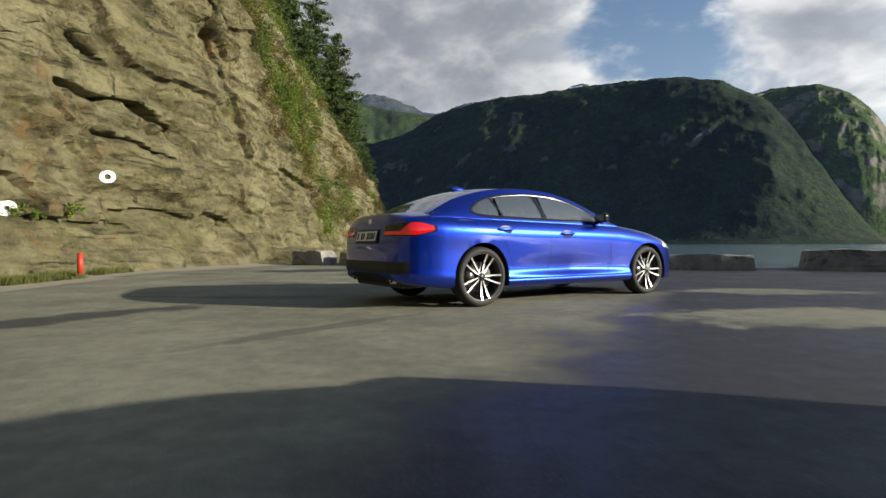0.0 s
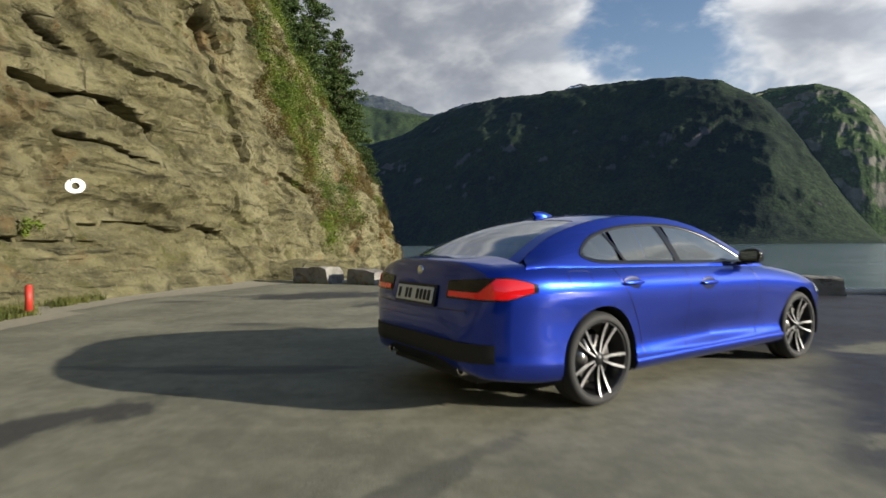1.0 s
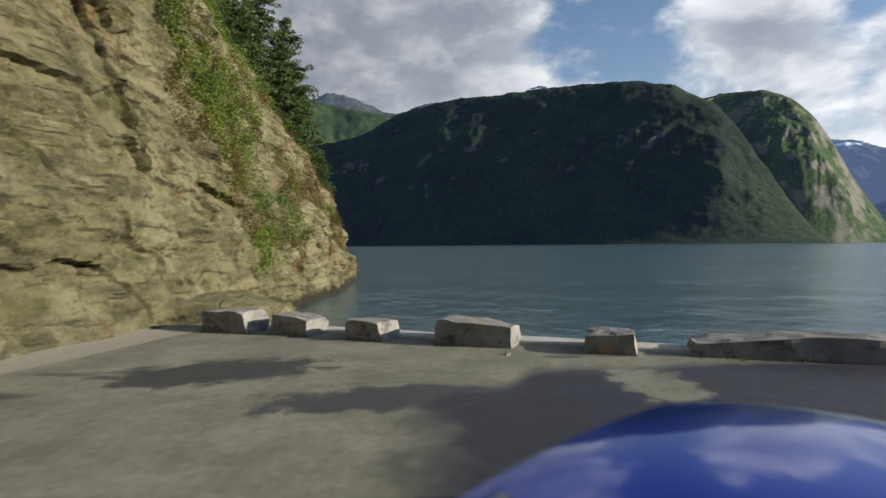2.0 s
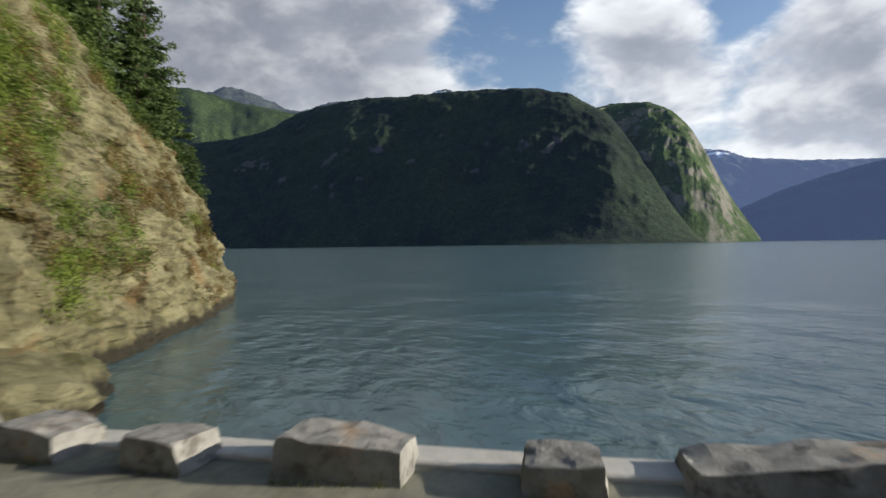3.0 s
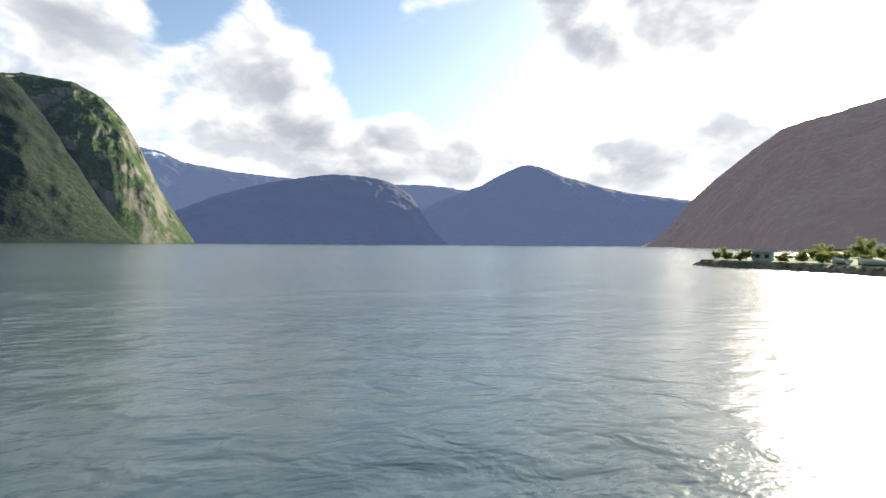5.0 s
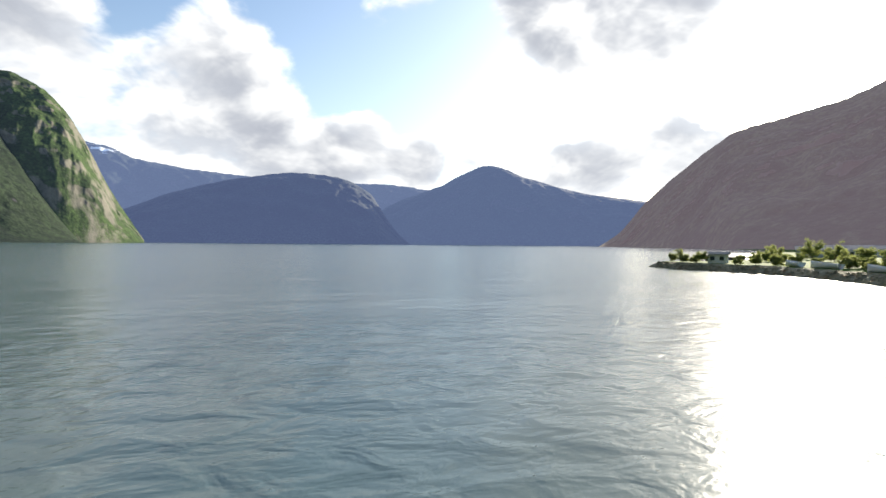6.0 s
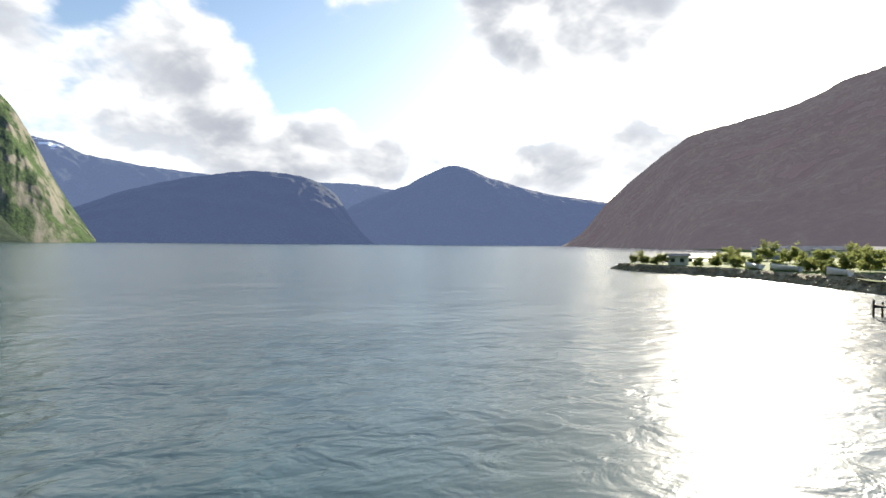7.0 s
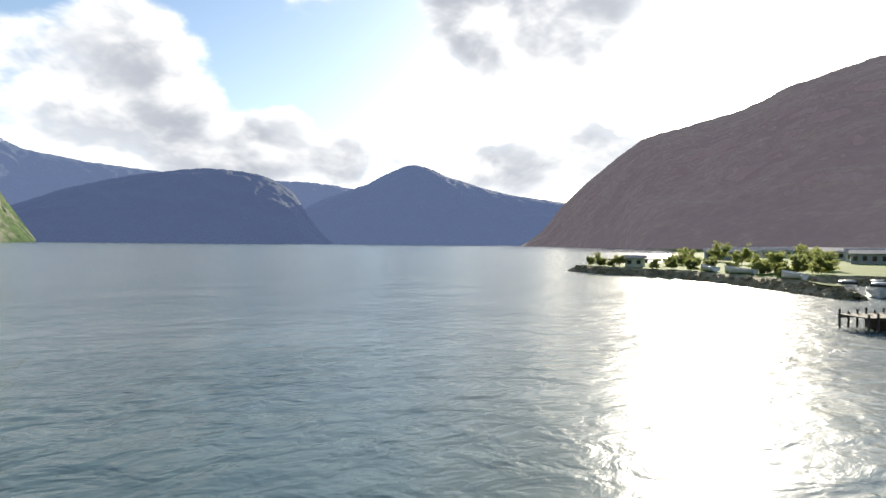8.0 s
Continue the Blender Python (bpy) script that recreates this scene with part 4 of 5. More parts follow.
def wheel(car, u, s, steer=0.0):
    """A wheel: tyre, rim, ten paired spokes, hub and brake disc. Its outer face lies at y = 0 in its own space."""
    hub = new("wheel")
    hub.parent = car
    hub.matrix_basis = pose(u, s * 0.905, WHEEL_R, 0, 0, 180 + steer if s > 0 else steer)
    bm = bmesh.new()
    lathe(bm, [(0.264, 0.035), (0.269, 0.014), (0.280, 0.007), (0.303, 0.010), (0.318, 0.022), (0.329, 0.040), (0.333, 0.065), (0.333, 0.105), (0.330, 0.108), (0.330, 0.114), (0.333, 0.117), (0.333, 0.165), (0.328, 0.200), (0.30, 0.222), (0.275, 0.222), (0.264, 0.20)], 64)
    part("tyre", bm, M["tyre"], hub, "black low-profile rubber tyre")
    bm = bmesh.new()
    lathe(bm, [(0.215, 0.20), (0.240, 0.12), (0.244, 0.05), (0.251, 0.030), (0.259, 0.020), (0.268, 0.020), (0.270, 0.030), (0.265, 0.06)], 64)
    part("rim", bm, M["dark_alloy"], hub, "black alloy rim")
    bm = bmesh.new()
    lathe(bm, [(0.258, 0.0185), (0.268, 0.0175)], 64)
    part("rim_lip", bm, M["dark_alloy"], hub, "dark rim lip")
    bm = bmesh.new()
    lathe(bm, [(0.0, 0.095), (0.165, 0.095), (0.165, 0.115)], 48)
    part("brake_disc", bm, M["disc"], hub)
    bm = bmesh.new()
    box(bm, (0.10, 0.05, 0.15), Matrix.Translation((-0.125, 0.09, 0.02)))
    bmesh.ops.bevel(bm, geom=bm.edges[:], offset=0.012, segments=2, affect="EDGES")
    part("brake_caliper", bm, M["disc"], hub)
    bm = bmesh.new()
    lathe(bm, [(0.0, 0.026), (0.026, 0.026), (0.030, 0.030), (0.044, 0.034), (0.058, 0.048), (0.062, 0.09)], 32)
    part("hub_cap", bm, M["dark_alloy"], hub)
    for i in range(5):
        a0 = radians(-80 + 72 * i)
        for e in (-1, 1):
            bm = bmesh.new()
            dark = bmesh.new()
            for target, lift, w0, w1, depth in ((bm, 0.0, 0.006, 0.0095, 0.004), (dark, 0.004, 0.008, 0.012, 0.03)):
                rows = []
                for q in range(7):
                    f = q / 6
                    r = 0.030 + (0.262 - 0.030) * f
                    ang = a0 + e * (0.24 - 0.05 * f)
                    c = Vector((r * math.cos(ang), 0.034 - 0.016 * f + 0.012 * math.sin(math.pi * f) + lift, r * math.sin(ang)))
                    d = Vector((-math.sin(ang), 0, math.cos(ang))) * (w0 + (w1 - w0) * f)
                    back = Vector((0, depth, 0))
                    rows.append([c - d + back, c - d, c + d, c + d + back])
                sheet(target, rows)
            part("spoke", bm, M["alloy"], hub, smooth=False)
            part("spoke_back", dark, M["dark_alloy"], hub, smooth=False)
    return hub


def build_car():
    car = new("car")
    car.matrix_basis = CAR
    tagged(car, "metallic blue four-door sedan parked on the asphalt", "car")
    bm, tree = car_body(M["paint"])
    body = part("body", bm, M["paint"], car, "metallic blue painted bodywork")
    # underside, wheel housings and cabin floor
    bm = bmesh.new()
    box(bm, (4.3, 1.16, 0.30), Matrix.Translation((1.3, 0, 0.37)))
    box(bm, (1.95, 1.56, 0.32), Matrix.Translation((1.43, 0, 0.40)))
    part("underbody", bm, M["plastic"], car, "black underbody", False)
    for hub in (0.0, BASE):
        for s in (-1, 1):
            bm = bmesh.new()
            n = 28
            rows = []
            for i in range(n + 1):
                a = math.pi * (-0.1 + 1.2 * i / n)
                rows.append([Vector((hub + 0.374 * math.cos(a), s * y, 0.34 + 0.374 * math.sin(a))) for y in (0.893, 0.55)])
            sheet(bm, rows)
            part("wheel_arch_liner", bm, M["plastic"], car, "black wheel arch liner")
    # roof, screens
    across = [q / 10 for q in range(-10, 11)]
    for name, t0, t1, mat, label in (("windscreen", 0.03, 0.325, M["glass"], "sloping front windscreen"), ("roof", 0.33, 0.655, M["paint"], "blue painted roof"), ("rear_window", 0.66, 0.955, M["glass"], "sloping rear window reflecting sky")):
        bm = bmesh.new()
        inner = across if name == "roof" else [q * 0.9 for q in across]
        rows = [house_line(t0 + (t1 - t0) * i / 16, inner, 0.0 if name != "roof" else 0.003) for i in range(17)]
        sheet(bm, rows)
        part(name, bm, mat, car, label)
    # pillars beside the screens
    for s in (-1, 1):
        for t0, t1 in ((0.0, 0.36), (0.62, 1.0)):
            bm = bmesh.new()
            rows = [house_line(t0 + (t1 - t0) * i / 20, [s * q for q in (0.86, 0.90, 0.95, 1.0)], 0.003) for i in range(21)]
            sheet(bm, rows)
            part("pillar", bm, M["paint"], car)
        # painted cabin side round the windows
        ring_out = [(2.30, 0.93), (1.55, 0.93), (1.10, 0.938), (0.60, 0.95), (0.22, 0.96), (-0.25, 0.965), (-0.56, 0.97), (-0.62, 0.995), (-0.48, 1.09), (-0.22, 1.205), (0.12, 1.298), (0.45, 1.350), (0.85, 1.368), (1.25, 1.342), (1.60, 1.258), (1.95, 1.115), (2.25, 0.968)]
        pw, po = catmull(WINDOW + WINDOW[:1], 8), catmull(ring_out + ring_out[:1], 8)
        bm = bmesh.new()
        rows = []
        for f in (0.0, 0.12, 0.3, 0.5, 0.7, 0.85, 1.0):
            rows.append([cabin_side(a[0] + (b[0] - a[0]) * f, a[1] + (b[1] - a[1]) * f, s, 0.002) for a, b in zip(pw, po)])
        sheet(bm, rows)
        part("cabin_side", bm, M["paint"], car, "blue painted window surround")
        # black frame and glass
        inn = scaled(pw[:-1], 0.028)
        inn.append(inn[0])
        bm = bmesh.new()
        sheet(bm, [[cabin_side(a[0], a[1], s, 0.006) for a in pw], [cabin_side(a[0], a[1], s, 0.008) for a in [(p[0] * 0.5 + q[0] * 0.5, p[1] * 0.5 + q[1] * 0.5) for p, q in zip(pw, inn)]], [cabin_side(a[0], a[1], s, -0.004) for a in inn]])
        part("window_frame", bm, M["black"], car, "gloss black window frame")

        def low(u):
            c = [p for p in pw if p[1] < 1.03]
            best = min(c, key=lambda p: abs(p[0] - u))
            return best[1]

        def high(u):
            c = [p for p in pw if p[1] > 1.03]
            best = min(c, key=lambda p: abs(p[0] - u))
            return best[1]

        for name, ua, ub in (("front_side_window", 1.99, 1.02), ("rear_side_window", 0.96, 0.33), ("quarter_window", 0.29, -0.09)):
            bm = bmesh.new()
            rows = []
            for i in range(25):
                u = ua + (ub - ua) * i / 24
                zl, zh = low(u) - 0.004, high(u) + 0.004
                rows.append([cabin_side(u, zl + (zh - zl) * j / 8, s, -0.002) for j in range(9)])
            sheet(bm, rows)
            part(name, bm, M["glass"], car, "dark side window reflecting clouds")
        for ua, ub, w, mat in ((1.02, 0.93, 0.075, M["black"]), (0.36, 0.24, 0.028, M["black"])):
            bm = bmesh.new()
            rows = []
            for j in range(9):
                f = j / 8
                u = ua + (ub - ua) * f
                zl, zh = low(u), high(u)
                z = zl + (zh - zl) * f
                rows.append([cabin_side(u + w * q, z, s, 0.003) for q in (-0.5, 0, 0.5)])
            sheet(bm, rows)
            part("window_post", bm, mat, car, "gloss black window post")
        # handles, mirror, seams, sill
        for u, z in ((0.30, 0.855), (1.29, 0.815)):
            c = side_point(tree, u, z, s, 0.0)
            # thin dark lens stands in for the shaded hollow behind the handle
            bm = bmesh.new()
            bmesh.ops.create_uvsphere(bm, u_segments=20, v_segments=10, radius=1, matrix=Matrix.Translation(c) @ Matrix.Diagonal((0.105, 0.005, 0.055, 1)))
            part("handle_shade", bm, M["recess"], car)
            bm = bmesh.new()
            bmesh.ops.create_uvsphere(bm, u_segments=20, v_segments=10, radius=1, matrix=Matrix.Translation(c + Vector((0, s * 0.022, 0.008))) @ Matrix.Diagonal((0.115, 0.013, 0.019, 1)))
            part("door_handle", bm, M["paint"], car, "blue door handle")
        bm = bmesh.new()
        bmesh.ops.create_uvsphere(bm, u_segments=28, v_segments=16, radius=1)
        for v in bm.verts:
            p = v.co
            q = Vector([math.copysign(abs(c) ** 0.72, c) for c in p])
            v.co = Vector((1.85 + max(-0.032, q.x * 0.085), s * (0.945 + q.y * 0.095), 1.03 + q.z * 0.064 * (1 - 0.12 * s * q.y)))
        mirror = part("wing_mirror", bm, M["black"], car, "black wing mirror")
        bm = bmesh.new()
        box(bm, (0.07, 0.14, 0.03), Matrix.Translation((1.90, s * 0.84, 0.965)))
        part("mirror_foot", bm, M["black"], mirror, smooth=False)
        bm = bmesh.new()
        box(bm, (0.004, 0.145, 0.085), Matrix.Translation((1.815, s * 0.945, 1.03)))
        part("mirror_glass", bm, M["pane_dark"], mirror, "silvered mirror glass", False)
        out = Vector((0, s, 0))
        for line in ([(1.03, 0.955), (1.03, 0.70), (1.02, 0.45), (1.0, 0.27)], [(2.02, 0.92), (2.07, 0.80), (2.10, 0.60), (2.08, 0.40), (2.03, 0.28)], [(0.16, 0.985), (0.20, 0.86), (0.30, 0.72), (0.40, 0.55), (0.45, 0.40), (0.47, 0.28)], [(0.47, 0.275), (1.0, 0.27), (1.6, 0.27), (2.03, 0.278)]):
            bm = bmesh.new()
            ribbon(bm, [side_point(tree, u, z, s, 0.0015) for u, z in catmull(line, 10)], out, 0.006)
            part("door_seam", bm, M["recess"], car)
        bm = bmesh.new()
        rows = []
        for i in range(41):
            u = 0.36 + 2.13 * i / 40
            b = side_point(tree, u, 0.30, s, 0.0)
            rows.append([Vector((u, b.y - s * 0.02, 0.315)), Vector((u, b.y + s * 0.012, 0.300)), Vector((u, b.y + s * 0.016, 0.275)), Vector((u, b.y + s * 0.004, 0.235)), Vector((u, b.y - s * 0.05, 0.20))])
        sheet(bm, rows)
        part("side_skirt", bm, M["paint"], car, "blue side skirt")
        if s < 0:
            bm = bmesh.new()
            ring = outline([(-0.30, 0.86), (-0.13, 0.86), (-0.11, 0.93), (-0.13, 0.955), (-0.30, 0.955), (-0.32, 0.91)], 40)
            ribbon(bm, [side_point(tree, u, z, s, 0.0015) for u, z in ring + ring[:1]], out, 0.005)
            part("fuel_flap", bm, M["recess"], car)
        # tail lamps: slim towards the middle, taller at the corner
        for name, lo, hi, a0, a1, mat, label in (("tail_light", (0.815, 0.80, 0.80), (0.905, 0.925, 0.852), 29, 80, M["red_lamp"], "glowing red tail light"), ("tail_light_bezel", (0.80, 0.785, 0.785), (0.925, 0.945, 0.915), 26, 82, M["black"], "smoked black tail light surround")):
            bm = bmesh.new()
            rows = []
            for i in range(33):
                th = a0 + (a1 - a0) * i / 32
                f = (th - 26) / 56
                lo_z = lo[0] + (lo[2] - lo[0]) * f
                if name == "tail_light":
                    hi_z = 0.875 + 0.05 * math.sin(min(1, f / 0.35) * math.pi / 2) if f < 0.40 else (0.925 - 0.090 * min(1, (f - 0.40) / 0.16))
                    lo_z = 0.845 - 0.05 * min(1, f / 0.3) + 0.01 * max(0, f - 0.5)
                else:
                    hi_z, lo_z = 0.885 + 0.05 * min(1, f / 0.3) - 0.05 * max(0.0, f - 0.35), 0.835 - 0.05 * min(1, f / 0.3)
                rows.append([wrap_point(tree, th, lo_z + (hi_z - lo_z) * j / 6, s, 0.012 if name == "tail_light" else 0.005) for j in range(7)])
            sheet(bm, rows)
            part(name, bm, mat, car, label)
        # headlights
        bm = bmesh.new()
        rows = []
        for i in range(13):
            f = i / 12
            u = 3.18 + 0.30 * f
            rows.append([side_point(tree, u, 0.655 + 0.045 * (1 - f) * j / 4 + 0.012 * j - 0.03 * f, s, 0.006) for j in range(5)])
        sheet(bm, rows)
        part("headlight", bm, M["lamp"], car, "clear headlight glass")
        # exhaust
        bm = bmesh.new()
        lathe(bm, [(0.034, 0.10), (0.034, 0.0), (0.043, -0.006), (0.046, 0.0), (0.046, 0.12)], 28)
        ob = part("exhaust_pipe", bm, M["chrome"], car, "chrome exhaust pipe")
        ob.matrix_basis = pose(-0.93, s * 0.50, 0.315, 0, 0, -90)
    # diffuser, plate, badge, trunk seam, fin
    bm = bmesh.new()
    rows = []
    for i in range(41):
        y = -0.80 + 1.60 * i / 40
        row = []
        for j in range(8):
            z = 0.27 + 0.25 * j / 7
            hit = tree.ray_cast(Vector((-2.5, y, max(z, 0.40))), Vector((1, 0, 0)))
            x = hit[0].x if hit[0] else -0.86
            row.append(Vector((x - 0.010 + 0.14 * max(0.0, 1 - j / 4) ** 1.5, y, z - 0.01)))
        rows.append(row)
    sheet(bm, rows)
    part("diffuser", bm, M["plastic"], car, "black rear diffuser")
    plate_x = tree.ray_cast(Vector((-2.5, 0, 0.79)), Vector((1, 0, 0)))[0].x
    bm = bmesh.new()
    box(bm, (0.012, 0.56, 0.15), Matrix.Translation((plate_x - 0.006, 0, 0.79)) @ pose(0, 0, 0, 0, 14, 0))
    part("plate_recess", bm, M["plastic"], car, smooth=False)
    bm = bmesh.new()
    box(bm, (0.010, 0.52, 0.112), Matrix.Translation((plate_x - 0.018, 0, 0.79)) @ pose(0, 0, 0, 0, 14, 0))
    bmesh.ops.bevel(bm, geom=bm.edges[:], offset=0.003, segments=2, affect="EDGES")
    plate = part("plate", bm, M["plate"], car, "white plate with dark bars", False)
    for i, w in enumerate((0.05, 0.0, 0.05, 0.05, 0.0, 0.05, 0.05, 0.05, 0.05)):
        if w:
            bm = bmesh.new()
            box(bm, (0.003, 0.036, 0.075), Matrix.Translation((plate_x - 0.0245, 0.21 - 0.053 * i, 0.79)) @ pose(0, 0, 0, 0, 14, 0))
            part("plate_bar", bm, M["plastic"], plate, smooth=False)
    x = tree.ray_cast(Vector((-2.5, 0, 0.955)), Vector((1, 0, 0)))[0].x
    bm = bmesh.new()
    lathe(bm, [(0.0, -0.006), (0.030, -0.005), (0.037, 0.0), (0.037, 0.012)], 32)
    ob = part("badge", bm, M["chrome"], car, "round silver badge")
    ob.matrix_basis = pose(x - 0.004, 0, 0.955, 0, 20, -90)
    bm = bmesh.new()
    ribbon(bm, [tree.ray_cast(Vector((-2.5, y, 0.70 + 0.02 * abs(y))), Vector((1, 0, 0)))[0] + Vector((-0.002, 0, 0)) for y in [-0.62 + 1.24 * i / 30 for i in range(31)]], Vector((-1, 0, 0)), 0.007)
    part("boot_seam", bm, M["plastic"], car)
    bm = bmesh.new()
    rows = []
    for i in range(11):
        f = i / 10
        w, h = 0.032 * math.sin(math.pi * min(1, 0.12 + f * 0.75)), 0.052 * math.sin(math.pi * (0.04 + 0.62 * (1 - f)))
        u = 0.20 + 0.19 * f
        rows.append([Vector((u - 0.03 * (1 - f) * math.sin(a), w * math.cos(a), 1.368 + 0.02 * f + h * math.sin(a))) for a in [math.pi * q / 8 for q in range(9)]])
    sheet(bm, rows)
    part("roof_fin", bm, M["paint"], car, "blue shark fin aerial")
    # cabin: floor, seats, dashboard
    bm = bmesh.new()
    box(bm, (2.7, 1.36, 0.05), Matrix.Translation((0.93, 0, 0.60)))
    box(bm, (0.55, 1.34, 0.10), Matrix.Translation((2.05, 0, 0.90)))
    box(bm, (0.5, 1.30, 0.05), Matrix.Translation((-0.32, 0, 0.985)))
    part("cabin_floor", bm, M["cabin"], car, "dark cabin floor", False)
    for u, y, w, h in ((1.10, -0.36, 0.48, 0.58), (1.10, 0.36, 0.48, 0.58), (0.18, -0.36, 0.55, 0.50), (0.18, 0.36, 0.55, 0.50)):
        bm = bmesh.new()
        box(bm, (0.14, w, h), Matrix.Translation((u, y, 0.62 + h / 2)) @ pose(0, 0, 0, 0, -14, 0))
        box(bm, (0.09, 0.26, 0.17), Matrix.Translation((u - 0.10, y, 0.70 + h)) @ pose(0, 0, 0, 0, -8, 0))
        bmesh.ops.bevel(bm, geom=bm.edges[:], offset=0.03, segments=3, affect="EDGES")
        part("seat", bm, M["cabin"], car, "dark seat with headrest")
    for u in (0.0, BASE):
        for s in (-1, 1):
            wheel(car, u, s)
    # front: grille halves and lower intake
    for s in (-1, 1):
        bm = bmesh.new()
        box(bm, (0.05, 0.30, 0.19), Matrix.Translation((3.66, s * 0.18, 0.52)) @ pose(0, 0, 0, 0, -8, s * 6))
        bmesh.ops.bevel(bm, geom=bm.edges[:], offset=0.02, segments=2, affect="EDGES")
        part("grille", bm, M["black"], car, "black front grille")
    bm = bmesh.new()
    box(bm, (0.05, 1.2, 0.12), Matrix.Translation((3.60, 0, 0.30)))
    part("front_intake", bm, M["plastic"], car, smooth=False)
    return car


car = build_car()


# ================= plants =================
def leaf_cloud(bm_verts, bm_faces, centre, radius, count, size, flat=0.8, rng=random):
    """Small tilted leaves scattered in a clump."""
    for _ in range(count):
        d = Vector((rng.gauss(0, 1), rng.gauss(0, 1), rng.gauss(0, flat)))
        d = d.normalized() * radius * rng.random() ** 0.45
        p = centre + Vector((d.x, d.y, d.z * flat))
        a = Vector((rng.gauss(0, 1), rng.gauss(0, 1), rng.gauss(0, 0.6))).normalized()
        b = a.cross(Vector((rng.gauss(0, 1), rng.gauss(0, 1), rng.gauss(0, 1)))).normalized()
        s = size * rng.uniform(0.6, 1.4)
        i = len(bm_verts)
        bm_verts.extend((p - a * s, p + b * s * 0.45, p + a * s, p - b * s * 0.45))
        bm_faces.append((i, i + 1, i + 2, i + 3))


def tube(verts, faces, a, b, ra, rb, n=6):
    d = (b - a).normalized()
    x = d.orthogonal().normalized()
    y = d.cross(x)
    i = len(verts)
    for c, r in ((a, ra), (b, rb)):
        for q in range(n):
            t = 2 * math.pi * q / n
            verts.append(c + x * r * math.cos(t) + y * r * math.sin(t))
    for q in range(n):
        faces.append((i + q, i + (q + 1) % n, i + n + (q + 1) % n, i + n + q))


def pine(height, seed, label, dense=1.0, bare=0.06):
    """A pine: tapered, slightly bent trunk, whorls of limbs, needle clumps along them."""
    rng = random.Random(seed)
    tv, tf, nv, nf = [], [], [], []
    spine = [Vector((0, 0, -0.4))]
    steps = 12
    for i in range(1, steps + 1):
        spine.append(Vector((rng.uniform(-1, 1) * 0.012 * height * i / steps, rng.uniform(-1, 1) * 0.012 * height * i / steps, height * i / steps)))
    r0 = height * 0.016
    for i in range(steps):
        tube(tv, tf, spine[i], spine[i + 1], r0 * (1 - 0.92 * i / steps), r0 * (1 - 0.92 * (i + 1) / steps), 8)
    z = height * bare
    while z < height * 0.99:
        f = (z - height * bare) / (height * (1 - bare))
        reach = height * 0.27 * (1 - f) ** 0.6 * (0.55 + 0.45 * min(1, f * 5)) + 0.12
        for q in range(rng.randint(3, 5)):
            a = rng.uniform(0, 2 * math.pi)
            length = reach * rng.uniform(0.55, 1.15)
            base = Vector((0, 0, z))
            k = min(steps - 1, int(z / height * steps))
            base += Vector((spine[k].x, spine[k].y, 0))
            rise = rng.uniform(-0.15, 0.35)
            end = base + Vector((math.cos(a) * length, math.sin(a) * length, length * rise))
            tube(tv, tf, base, end, 0.012 + 0.008 * length, 0.006, 4)
            n = max(2, int(length / 0.32))
            for j in range(n):
                g = 0.30 + 0.72 * (j + rng.random() * 0.5) / n
                c = base.lerp(end, g) + Vector((rng.gauss(0, 0.10), rng.gauss(0, 0.10), rng.gauss(0, 0.06)))
                leaf_cloud(nv, nf, c, 0.30 + 0.12 * (1 - f), int(24 * dense), 0.105, 0.6, rng)
        z += height * rng.uniform(0.025, 0.045)
    tree = new("pine_tree")
    tagged(tree, label, "tree", "pines on the cliff top")
    mesh_ob("trunk", tv, tf, M["bark"], True, tree)
    mesh_ob("crown", nv, nf, M["needles"], False, tree)
    return tree


def broadleaf(height, seed, label, leaf=None, group="trees on the point", width=0.36, stem=0.16, leaf_size=1.0):
    """A small leafy tree or shrub: forked limbs with leaf clumps."""
    rng = random.Random(seed)
    tv, tf, nv, nf = [], [], [], []
    fork = Vector((0, 0, height * stem))
    tube(tv, tf, Vector((0, 0, -0.2)), fork, height * 0.022, height * 0.016, 7)
    for q in range(14):
        a = 2 * math.pi * q / 5.3 + rng.uniform(-0.3, 0.3)
        r = height * width * rng.uniform(0.45, 1.0)
        end = Vector((math.cos(a) * r, math.sin(a) * r, height * rng.uniform(0.12, 0.95)))
        mid = fork.lerp(end, 0.5) + Vector((0, 0, height * 0.05))
        tube(tv, tf, fork, mid, height * 0.011, height * 0.007, 5)
        tube(tv, tf, mid, end, height * 0.007, height * 0.003, 4)
        for j in range(7):
            c = mid.lerp(end, rng.random() * 1.15) + Vector((rng.gauss(0, 1), rng.gauss(0, 1), rng.gauss(0, 0.8))) * height * 0.06
            leaf_cloud(nv, nf, c, height * 0.12, 60, (height * 0.020 + 0.035) * leaf_size, 0.8, rng)
    tree = new("tree")
    tagged(tree, label, "tree", group)
    mesh_ob("trunk", tv, tf, M["bark"], True, tree)
    mesh_ob("crown", nv, nf, leaf or M["leaf"], False, tree)
    return tree


# pines on the rim
pines = [pine(9.5, 11, "dark green pine tree on the cliff top"), pine(8.0, 12, "dark green pine tree on the cliff top"), pine(11.0, 13, "tall dark green pine tree on the cliff top")]
